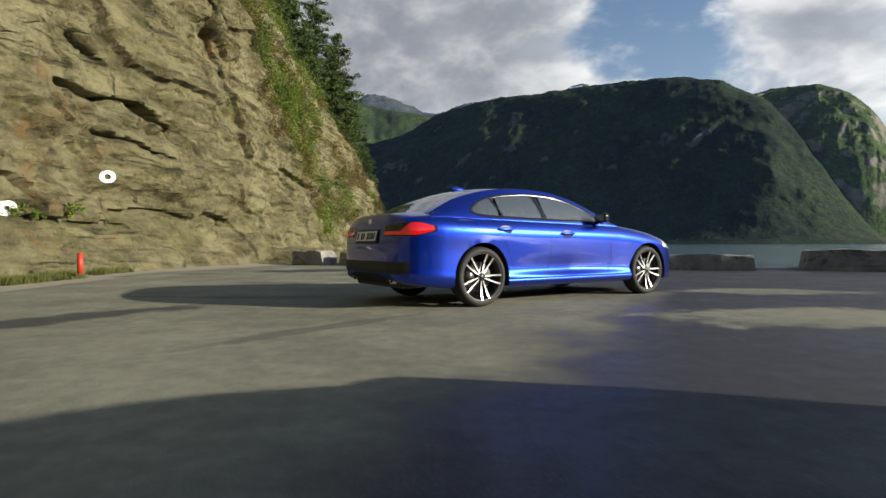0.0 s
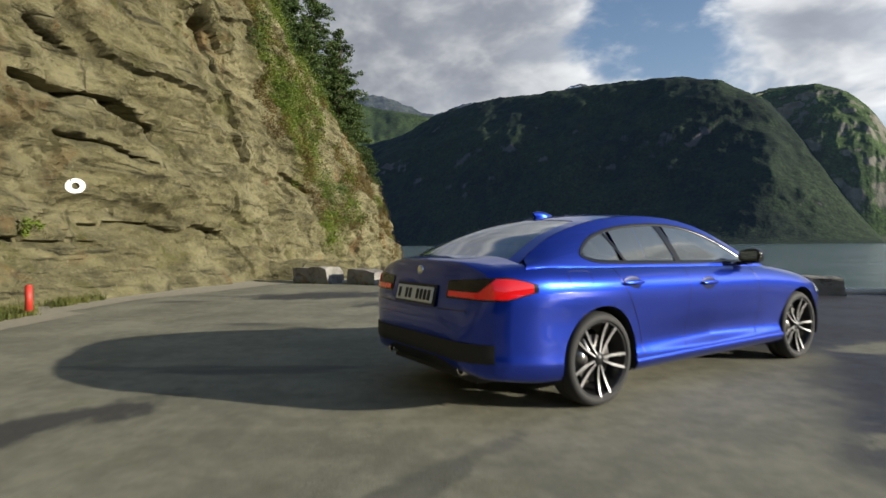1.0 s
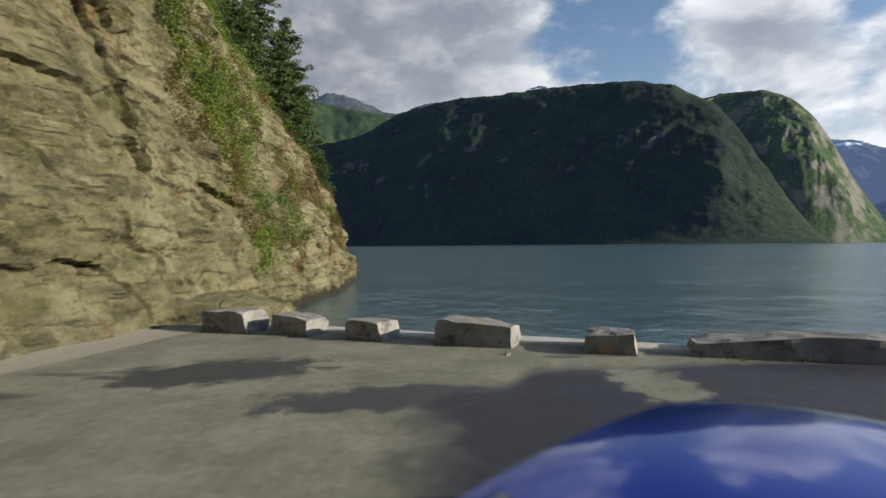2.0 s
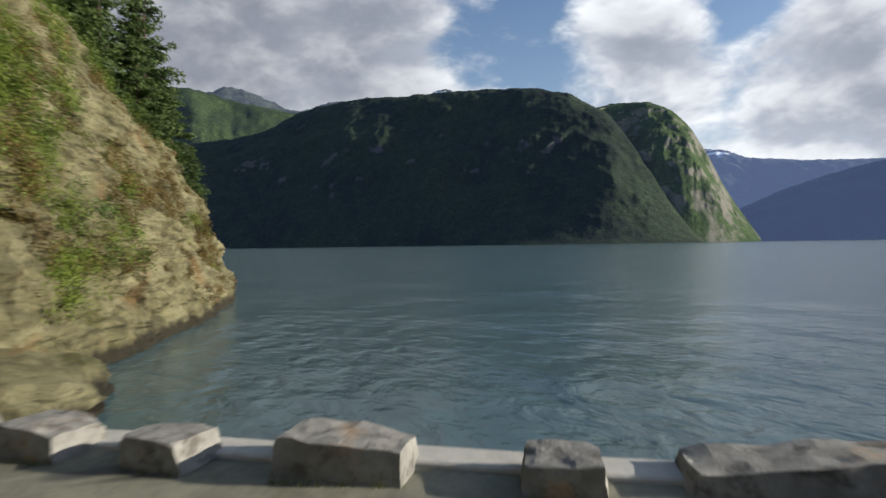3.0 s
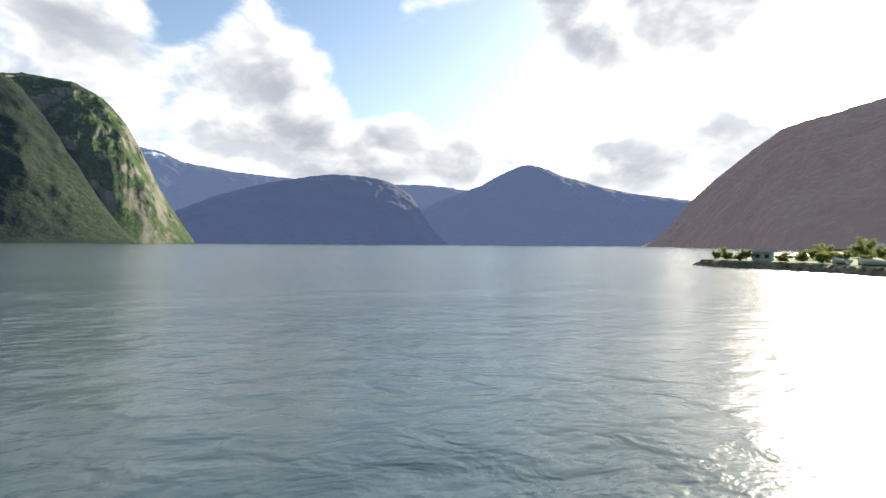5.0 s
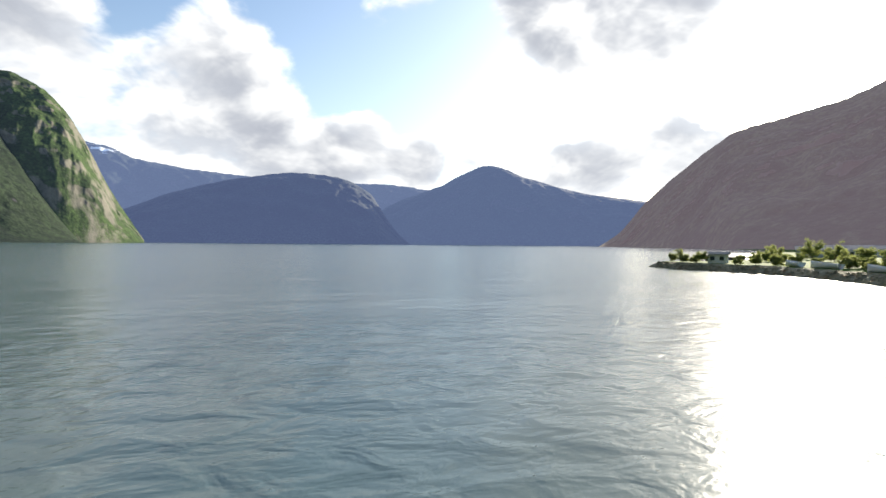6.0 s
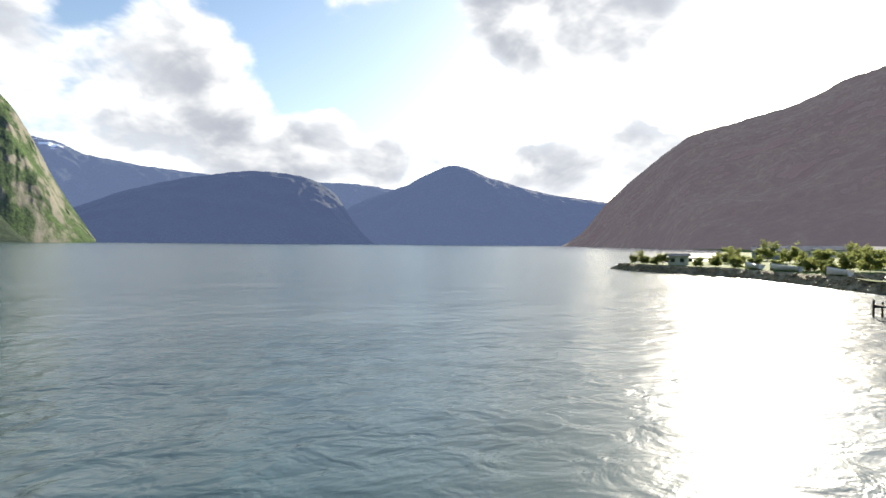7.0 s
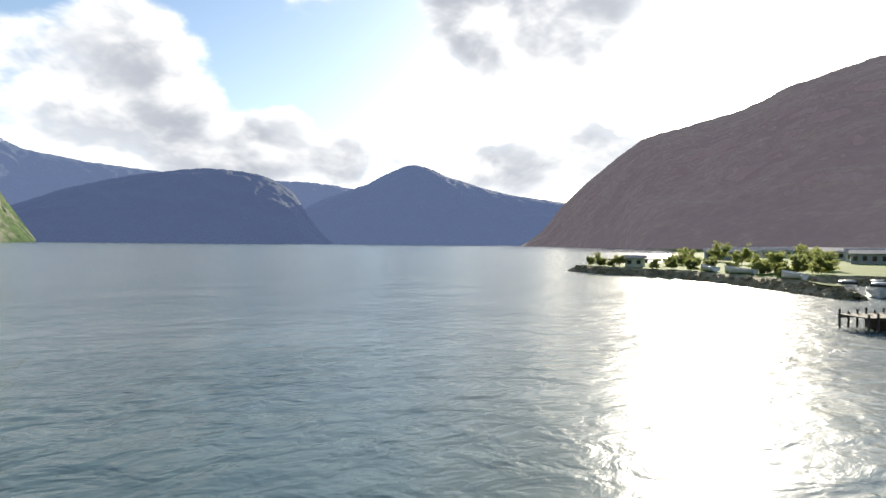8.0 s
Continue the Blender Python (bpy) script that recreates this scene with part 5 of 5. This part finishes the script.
PINES = [(0, -8.6, 45.5, 10.4, 1.0), (1, -9.6, 47.5, 11.0, 1.1), (2, -10.3, 43.5, 11.6, 1.0), (0, -11.6, 40.5, 12.2, 1.1), (1, -9.9, 40.2, 11.2, 0.9), (2, -12.6, 46, 12.6, 1.0), (0, -13.8, 42.0, 13.2, 1.1), (1, -7.9, 48.6, 8.4, 0.8), (1, -8.3, 43.0, 10.0, 0.7), (2, -15.5, 38, 14, 1.0), (0, -12.8, 35.5, 13.0, 0.9), (1, -7.0, 49.4, 6.8, 0.55), (1, -6.6, 48.2, 6.2, 0.4), (0, -11.0, 36.5, 12.0, 0.8), (2, -10.6, 33.5, 12.4, 0.7), (1, -9.0, 46.5, 10.0, 0.9), (0, -13.2, 31, 14.0, 0.9), (1, -11.0, 38.6, 12.0, 1.0)]
used = set()
for k, x, y, z, s in PINES:
    m = pose(x, y, z - 1.6, 0, 0, x * 77 % 360) @ Matrix.Scale(s, 4)
    if k not in used:
        pines[k].matrix_basis = m
        used.add(k)
    else:
        t = copy_thing(pines[k], pose(x, y, z - 1.6, 0, 0, x * 77 % 360))
        t.scale = (s, s, s)


def scrub(name, mat, zones, label, size=0.07, seed=5):
    """Plants that cling to the cliff: (first row, last row, low, high, clumps, clump radius)."""
    rng = random.Random(seed)
    v, f = [], []
    for u0, u1, v0, v1, n, r in zones:
        for _ in range(n):
            u, h = rng.uniform(u0, u1), rng.uniform(v0, v1)
            if fbm(Vector((u * 2.2, h * 6.0, seed)), 3) < 0.10:
                continue
            p = cliff_point(u, h)
            i = min(int(u), len(CLIFF) - 2)
            d = Vector((CLIFF[i + 1][0] - CLIFF[i][0], CLIFF[i + 1][1] - CLIFF[i][1], 0)).normalized()
            p = p + Vector((d.y, -d.x, 0)) * rng.uniform(0.0, 0.25)
            leaf_cloud(v, f, p, r * rng.uniform(0.6, 1.6), 52, size, 1.1, rng)
    ob = mesh_ob(name, v, f, mat, False)
    tagged(ob, label, "bush", kind="stuff")


scrub("cliff_bushes", M["leaf"], [(8.7, 10.7, 0.45, 0.95, 800, 0.40), (9.4, 11.0, 0.15, 0.6, 620, 0.34), (10.3, 11.4, 0.35, 0.8, 420, 0.36), (6.5, 9.0, 0.80, 1.0, 300, 0.4), (10.5, 14.2, 0.72, 1.0, 700, 0.42), (12.2, 13.5, 0.18, 0.4, 60, 0.25), (4.3, 5.3, 0.09, 0.12, 16, 0.10)], "leafy green bushes hanging on the cliff", 0.05, 5)
scrub("cliff_scrub", M["rust_leaf"], [(9.6, 13.6, 0.2, 0.75, 1300, 0.26), (8.3, 10.0, 0.4, 0.9, 500, 0.28), (11.0, 14.0, 0.1, 0.5, 620, 0.22)], "rust-brown autumn scrub on the cliff", 0.042, 9)
scrub("cliff_dark_bushes", M["needles"], [(8.2, 9.2, 0.62, 0.98, 110, 0.35), (12.6, 14.4, 0.62, 1.0, 220, 0.45), (10.2, 11.0, 0.3, 0.5, 60, 0.3)], "dark green juniper on the cliff", 0.05, 14)


def verge():
    """Grass tufts along the foot of the cliff."""
    rng = random.Random(3)
    v, f = [], []
    for _ in range(2600):
        y = rng.uniform(4.0, 14.5)
        edge = -6.95 - 0.5 * math.sin((y - 7) * 0.35) if y < 12 else -7.9
        x = edge - abs(rng.gauss(0, 0.45))
        if fbm(Vector((x, y, 2)), 3) < -0.1 and y > 9:
            continue
        for _ in range(7):
            a = rng.uniform(0, 6.28)
            h = rng.uniform(0.05, 0.20)
            p = Vector((x + rng.gauss(0, 0.05), y + rng.gauss(0, 0.05), 0.02))
            w = Vector((math.cos(a), math.sin(a), 0)) * 0.008
            tip = p + Vector((rng.gauss(0, 0.05), rng.gauss(0, 0.05), h))
            i = len(v)
            v.extend((p - w, p + w, tip))
            f.append((i, i + 1, i + 2))
    tagged(mesh_ob("verge_grass", v, f, M["grass"], False), "short yellow-green grass along the cliff foot", "grass", kind="stuff")
    # gravel shoulder
    vv = []
    for i in range(60):
        y = -4 + 23.5 * i / 59
        e = -6.35 - 0.45 * math.sin((y - 7) * 0.35) - (0.6 if y > 12 else 0) + 0.18 * fbm(Vector((y * 0.9, 0, 0)), 3)
        if y > 15:
            e = -6.9 + (y - 15) * 0.36 + 0.1 * fbm(Vector((y, 0, 0)), 3)
        for j in range(7):
            g = j / 6
            vv.append((e - 2.4 * g, y, 0.006 + 0.16 * g * g + 0.03 * fbm(Vector((e - g, y, 1)), 3) * g))
    tagged(mesh_ob("gravel_verge", vv, grid_faces(60, 7), M["soil"]), "pale gravel shoulder at the cliff foot", "verge", kind="structure")


verge()


def stone_tufts():
    """Thin grass at the feet of the quay stones."""
    rng = random.Random(8)
    v, f = [], []
    for w, d, h, x, y, a in STONES:
        for _ in range(int(w * 26)):
            t = rng.uniform(-0.5, 0.5) * w
            c, s2 = math.cos(radians(a)), math.sin(radians(a))
            px, py = x + t * c + (d / 2 + 0.02) * s2, y + t * s2 - (d / 2 + 0.02) * c
            if rng.random() < 0.45:
                continue
            for _ in range(4):
                p = Vector((px + rng.gauss(0, 0.03), py + rng.gauss(0, 0.03), 0.0))
                tip = p + Vector((rng.gauss(0, 0.03), rng.gauss(0, 0.03), rng.uniform(0.03, 0.11)))
                i = len(v)
                v.extend((p - Vector((0.005, 0, 0)), p + Vector((0.005, 0, 0)), tip))
                f.append((i, i + 1, i + 2))
    tagged(mesh_ob("stone_grass", v, f, M["grass"], False), "thin grass tufts at the feet of the stones", "grass", kind="stuff")


stone_tufts()
pebble = boulder("pebble", (0.09, 0.07, 0.05), (1.42, 15.85), 20, 31, "small pale stone lying on the asphalt")
pebble["group"] = "loose stones"
pebble.location.z = -0.004

# a second parked car, whose shadow falls across the asphalt
second = copy_thing(car, pose(3.57, 1.19, 0, 0, 0, -107.6))
tagged(second, "blue sedan parked broadside to the low sun", "car")


# ================= small things at the cliff =================
def on_cliff(origin, toward_point):
    """Where a line from one point towards another meets the rock."""
    d = (Vector(toward_point) - Vector(origin)).normalized()
    return cliff_tree.ray_cast(Vector(origin), d)[0]


M["white_paint"] = plain("white_marking_paint", (0.78, 0.77, 0.72), 0.7, 0, 0.12, 30)
M["red_paint"] = plain("red_post_paint", (0.42, 0.035, 0.02), 0.5, 0, 0.2, 20)


def painted_ring(at, radius, hole, into=(-0.527, 0.845, 0.11)):
    """A ring of paint that lies on the rock. at: a point in front of the face."""
    bm = bmesh.new()
    into = Vector(into).normalized()
    side = Vector((0.77, 0.62, 0)).normalized()
    mean = cliff_tree.ray_cast(Vector(at), into)[3]
    rows = []
    for i in range(65):
        a = 2 * math.pi * i / 64
        row = []
        for q in range(6):
            r = hole + (radius * (1 + 0.07 * math.sin(2 * a + 1)) - hole) * q / 5
            start = Vector(at) + side * r * math.cos(a) + Vector((0, 0, r * math.sin(a)))
            met = cliff_tree.ray_cast(start, into)
            row.append(start + into * (min(met[3], mean) - 0.012))
        rows.append(row)
    sheet(bm, rows)
    ob = part("painted_ring", bm, M["white_paint"], None)
    sol = ob.modifiers.new("thickness", "SOLIDIFY")
    sol.thickness = 0.006
    return tagged(ob, "white ring painted on the rock face", "marking")


painted_ring((-4.62, 8.0, 1.64), 0.18, 0.075)
painted_ring((-5.0, 6.7, 1.10), 0.17, 0.05, (-0.63, 0.78, 0.06))


def red_post():
    ob = new("red_post")
    ob.matrix_basis = pose(-7.25, 11.3, 0.14)
    tagged(ob, "short red marker post in the grass", "post")
    bm = bmesh.new()
    bmesh.ops.create_cone(bm, segments=20, radius1=0.055, radius2=0.05, depth=0.40, cap_ends=True, matrix=Matrix.Translation((0, 0, 0.2)))
    part("shaft", bm, M["red_paint"], ob)
    bm = bmesh.new()
    bmesh.ops.create_uvsphere(bm, u_segments=16, v_segments=8, radius=0.053, matrix=Matrix.Translation((0, 0, 0.395)) @ Matrix.Diagonal((1, 1, 0.4, 1)))
    part("cap", bm, M["red_paint"], ob)


red_post()


# ================= the point across the bay =================
M["field"] = plain("meadow_grass", (0.10, 0.15, 0.03), 0.95, 0, 0.35, 0.2)
M["field"].node_tree.nodes["Principled BSDF"].inputs["Specular IOR Level"].default_value = 0.05
M["hull"] = plain("white_boat_hull", (0.75, 0.75, 0.74), 0.3, 0, 0.06, 5, 0.4)
M["timber"] = plain("weathered_timber", (0.10, 0.085, 0.07), 0.9, 0, 0.4, 6)
M["wall_grey"] = plain("grey_boarding", (0.45, 0.45, 0.47), 0.8, 0, 0.2, 2)
M["wall_white"] = plain("white_boarding", (0.72, 0.71, 0.68), 0.7, 0, 0.1, 2)
M["roofing"] = plain("dark_roofing", (0.13, 0.12, 0.12), 0.45, 0, 0.3, 3)
M["pane"] = plain("window_pane", (0.03, 0.035, 0.04), 0.08, 0, 0.1, 3)

POINT = [(135.6, 6.6), (131, 4.2), (124.6, -0.8), (115.9, -7.6), (104.1, -12.1), (93.5, -14.3), (86, -15.0), (84.4, -15.8), (86, -16.9), (94, -17.2), (103, -20), (107, -30), (98, -48), (84, -60), (60, -62), (62, -160), (300, -420), (760, -420), (900, -170), (640, -140), (420, -85), (260, -50), (205, -34), (165, -16), (146, -4), (139, 4)]


def point_land():
    bm = bmesh.new()
    cx, cy = 200, -80
    fine = []
    for (x0, y0), (x1, y1) in zip(POINT, POINT[1:] + POINT[:1]):
        n = max(1, min(14, int(math.dist((x0, y0), (x1, y1)) / 2.5)))
        for i in range(n):
            f = i / n
            w = fbm(Vector((x0 + (x1 - x0) * f, y0 + (y1 - y0) * f, 0)) * 0.3, 3) * 0.5
            fine.append((x0 + (x1 - x0) * f + w, y0 + (y1 - y0) * f + w))
    n = len(fine)
    rings = []
    for inset, z in ((-1.6, WATER_Z - 0.9), (-0.9, WATER_Z + 0.1), (0.4, 0.15), (1.6, 0.6)):
        ring = []
        for i, (x, y) in enumerate(fine):
            a, b = fine[i - 1], fine[(i + 1) % n]
            d = Vector((b[0] - a[0], b[1] - a[1], 0)).normalized()
            q = Vector((-d.y, d.x, 0))
            ring.append(bm.verts.new((x + q.x * inset, y + q.y * inset, z + 0.12 * fbm(Vector((x, y, z)) * 0.7, 3))))
        rings.append(ring)
    for a, b in zip(rings, rings[1:]):
        for i in range(n):
            bm.faces.new((a[i], a[(i + 1) % n], b[(i + 1) % n], b[i]))
    bm.faces.new(rings[-1])
    bmesh.ops.recalc_face_normals(bm, faces=bm.faces)
    ob = part("ground_point", bm, M["field"], None, "", False)
    ob.data.materials.append(M["shore"])
    for f in ob.data.polygons:
        f.material_index = 1 if f.center.z < 0.5 else 0
    tagged(ob, "low grassy point with a small harbour", "ground", kind="structure")
    # stone bank along the water
    rng = random.Random(21)
    v, f = [], []
    for (x0, y0), (x1, y1) in zip(POINT[:12], POINT[1:13]):
        length = math.dist((x0, y0), (x1, y1))
        for _ in range(int(length * 5)):
            t = rng.random()
            up_bank = rng.random()
            out = Vector((y1 - y0, x0 - x1, 0)).normalized() * (0.9 - 1.6 * up_bank)
            c = Vector((x0 + (x1 - x0) * t, y0 + (y1 - y0) * t, 0)) + out
            c.z = WATER_Z + 0.05 + 0.9 * up_bank
            s = rng.uniform(0.2, 0.5)
            i = len(v)
            for a in range(6):
                t2 = a * math.pi / 3
                r = s * rng.uniform(0.7, 1.2)
                v.append(c + Vector((r * math.cos(t2), r * math.sin(t2), -0.25 * s)))
            for a in range(4):
                t2 = a * math.pi / 2 + 0.4
                r = s * rng.uniform(0.35, 0.75)
                v.append(c + Vector((r * math.cos(t2), r * math.sin(t2), 0.6 * s * rng.uniform(0.7, 1.2))))
            f.append(tuple(range(i + 6, i + 10)))
            for a in range(6):
                k0, k1 = i + 6 + int(a * 4 / 6), i + 6 + int(((a + 1) % 6) * 4 / 6)
                f.append((i + a, i + (a + 1) % 6, k1, k0) if k0 != k1 else (i + a, i + (a + 1) % 6, k0))
    tagged(mesh_ob("stone_bank", v, f, M["shore"], False), "dark stone bank along the shore", "rocks", kind="stuff")


point_land()

for i, (x, y, h, lab) in enumerate(((133.3, 3.4, 1.9, "small round tree near the tip of the point"), (132.1, 1.7, 2.7, "small round tree near the tip of the point"), (128.9, 0.2, 2.0, "small leafy tree on the point"), (130.4, -1.4, 2.3, "small leafy tree on the point"),
                                    (123.2, -6.0, 3.0, "green willow bush on the point"), (120.6, -8.2, 3.2, "green willow bush on the point"), (118.5, -10.6, 3.4, "green willow bush on the point"), (117.4, -13.2, 3.2, "green willow bush on the point"), (114.5, -15.6, 3.0, "green willow bush on the point"),
                                    (111.4, -18.4, 4.6, "leafy tree on the point"), (113.6, -21.2, 5.2, "leafy tree on the point"), (107.5, -17.2, 3.0, "low green bush on the point"), (100.0, -16.6, 2.4, "low green bush on the point"), (104.5, -18.0, 3.4, "leafy tree beside the harbour"), (111, -26.2, 5.2, "leafy tree beside the harbour"), (110.5, -22.8, 4.4, "leafy tree beside the harbour"),
                                    (150, -30, 7, "tall tree behind the harbour"), (140, -38, 6.5, "tall tree behind the harbour"), (160, -22, 6, "tall tree behind the harbour"), (126, -34, 6, "tall tree behind the harbour"), (175, -34, 8, "tall tree behind the harbour"), (128, -14, 3.6, "leafy tree on the point"), (136, -12, 3.4, "leafy tree on the point"), (145, -16, 4.5, "leafy tree on the point"))):
    t = broadleaf(h * (0.95 if i < 4 else 0.66), 100 + i, lab, M["bright_leaf"], "trees on the point", 0.5, 0.1)
    t.matrix_basis = pose(x, y, 0.58, 0, 0, 37 * i)


def house(x, y, turn, w, d, h, roof_h, wall, label, openings=5):
    ob = new("house")
    ob.matrix_basis = pose(x, y, 0.55, 0, 0, turn)
    tagged(ob, label, "house", "houses behind the harbour")
    bm = bmesh.new()
    box(bm, (w, d, h), Matrix.Translation((0, 0, h / 2)))
    part("wall", bm, wall, ob, smooth=False)
    bm = bmesh.new()
    e = 0.4
    pts = [(-w / 2 - e, -d / 2 - e, h), (-w / 2 - e, d / 2 + e, h), (-w / 2 - e, 0, h + roof_h), (w / 2 + e, -d / 2 - e, h), (w / 2 + e, d / 2 + e, h), (w / 2 + e, 0, h + roof_h)]
    vs = [bm.verts.new(p) for p in pts]
    for q in ((0, 2, 1), (3, 4, 5), (0, 3, 5, 2), (1, 2, 5, 4), (0, 1, 4, 3)):
        bm.faces.new([vs[k] for k in q])
    part("roof", bm, M["roofing"], ob, smooth=False)
    for i in range(openings):
        for s in (-1, 1):
            bm = bmesh.new()
            box(bm, (w / openings * 0.45, 0.08, h * 0.42), Matrix.Translation((-w / 2 + (i + 0.5) * w / openings, s * (d / 2 + 0.02), h * 0.55)))
            part("window", bm, M["pane"], ob, smooth=False)
    return ob


house(205, -84, 58, 26, 9, 2.8, 1.2, M["wall_grey"], "long low grey building behind the harbour", 8)
house(168, -66, 62, 9, 6, 2.6, 0.8, M["wall_grey"], "grey boathouse with a dark roof")
house(186, -74, 62, 8, 6, 2.6, 1.2, M["wall_white"], "white boarded house with a dark roof")
house(206, -50, 70, 10, 8, 2.6, 1.3, M["wall_white"], "white house among trees")
house(196, -43, 75, 12, 7, 2.4, 1.2, M["wall_grey"], "dark grey shed behind the point", 4)
house(130.5, -4.2, 70, 3.2, 2.2, 1.7, 0.5, M["wall_white"], "small white hut near the tip of the point", 2)
house(235, -72, 65, 12, 8, 2.8, 1.3, M["wall_white"], "white house at the foot of the mountain")


def boat(x, y, turn, length, label, cabin=True, z=None):
    ob = new("boat")
    ob.matrix_basis = pose(x, y, WATER_Z if z is None else z, 0, 0, turn)
    tagged(ob, label, "boat", "boats in the harbour")
    bm = bmesh.new()
    rows = []
    for i in range(17):
        f = i / 16
        w = length * 0.17 * (1 - max(0, (f - 0.45) / 0.55) ** 2.2)
        sheer = 0.55 + 0.35 * f * f
        rows.append([Vector((length * (f - 0.5), s * w * k, zz)) for s, k, zz in ((-1, 0.97, sheer), (-1, 1.0, sheer * 0.9), (-1, 0.78, 0.05), (-1, 0.0, -0.22), (1, 0.78, 0.05), (1, 1.0, sheer * 0.9), (1, 0.97, sheer))])
    sheet(bm, rows)
    vs = list(bm.verts)
    bm.faces.new([vs[k] for k in range(7)])
    part("hull", bm, M["hull"], ob, "white hull")
    bm = bmesh.new()
    sheet(bm, [[Vector((r[0].x, r[0].y, r[0].z - 0.12)), Vector((r[-1].x, r[-1].y, r[-1].z - 0.12))] for r in rows])
    part("deck", bm, M["hull"], ob, smooth=False)
    if cabin:
        bm = bmesh.new()
        bmesh.ops.create_cube(bm, size=1, matrix=Matrix.Translation((length * 0.05, 0, 1.05)) @ Matrix.Diagonal((length * 0.32, length * 0.22, 0.8, 1)))
        bmesh.ops.bevel(bm, geom=bm.edges[:], offset=0.14, segments=3, affect="EDGES")
        part("cabin", bm, M["hull"], ob)
        bm = bmesh.new()
        box(bm, (length * 0.33, length * 0.225, 0.28), Matrix.Translation((length * 0.05, 0, 1.18)))
        part("cabin_window", bm, M["pane"], ob, smooth=False)
    return ob


for x, y, a, n, c, lab in ((92.5, -19.6, 165, 6.5, True, "white motorboat with a small cabin moored in the harbour"), (88.8, -20.8, 150, 7.0, True, "white motorboat with a small cabin moored in the harbour"), (97.5, -21.6, 155, 5.5, False, "open white motorboat moored in the harbour"), (94.0, -23.6, 150, 6.0, True, "white motorboat with a small cabin moored in the harbour"), (90.0, -25.0, 152, 6.0, False, "open white motorboat moored in the harbour")):
    boat(x, y, a, n, lab, c)
for x, y, a, n, c, lab in ((110.5, -14.4, 20, 4.2, False, "small open boat laid up ashore"), (107.5, -14.2, 35, 4.0, False, "small open boat laid up ashore"), (114.5, -12.0, 15, 4.0, False, "small open boat laid up ashore"), (96.5, -15.9, 20, 3.4, False, "small open boat laid up ashore")):
    boat(x, y, a, n, lab, c, 0.82)


def dock():
    ob = new("dock")
    ob.matrix_basis = pose(62.9, -4.1, WATER_Z, 0, 0, -72)
    tagged(ob, "dark wooden dock on piles", "dock")
    for i in range(24):
        bm = bmesh.new()
        box(bm, (0.26, 2.2, 0.06), Matrix.Translation((0.2 + 0.29 * i, 0, 0.80)))
        part("deck_board", bm, M["timber"], ob, smooth=False)
    for i in range(11):
        for y in (-1.0, 1.0):
            bm = bmesh.new()
            tall = 2.1 + 0.22 * ((i * 7 + (3 if y > 0 else 0)) % 5) / 4
            bmesh.ops.create_cone(bm, segments=10, radius1=0.075, radius2=0.065, depth=tall, cap_ends=True, matrix=Matrix.Translation((0.15 + 0.66 * i, y, tall / 2 - 1.1)))
            part("pile", bm, M["timber"], ob)
    for y in (-0.9, 0.9):
        bm = bmesh.new()
        box(bm, (7.0, 0.12, 0.16), Matrix.Translation((3.5, y, 0.69)))
        part("beam", bm, M["timber"], ob, smooth=False)
    bm = bmesh.new()
    box(bm, (2.2, 1.5, 0.75), Matrix.Translation((3.0, 0.0, 0.25)))
    part("crib", bm, M["timber"], ob, smooth=False)


dock()

# long low jetty beyond the point
bm = bmesh.new()
box(bm, (34, 2.5, 0.35), Matrix.Translation((17, 0, 1.0)))
for i in range(9):
    box(bm, (0.35, 2.0, 1.6), Matrix.Translation((1 + 4 * i, 0, 0.3)))
jetty = part("jetty", bm, M["timber"], None, "", False)
jetty.matrix_basis = pose(192, -9, WATER_Z, 0, 0, -60)
tagged(jetty, "long low dark jetty beyond the point", "jetty")


def motions():
    walk(water, [(0.0, pose(0, 0, WATER_Z)), (4.0, pose(-0.9, -0.5, WATER_Z)), (8.0, pose(-1.8, -1.0, WATER_Z))])


motions()
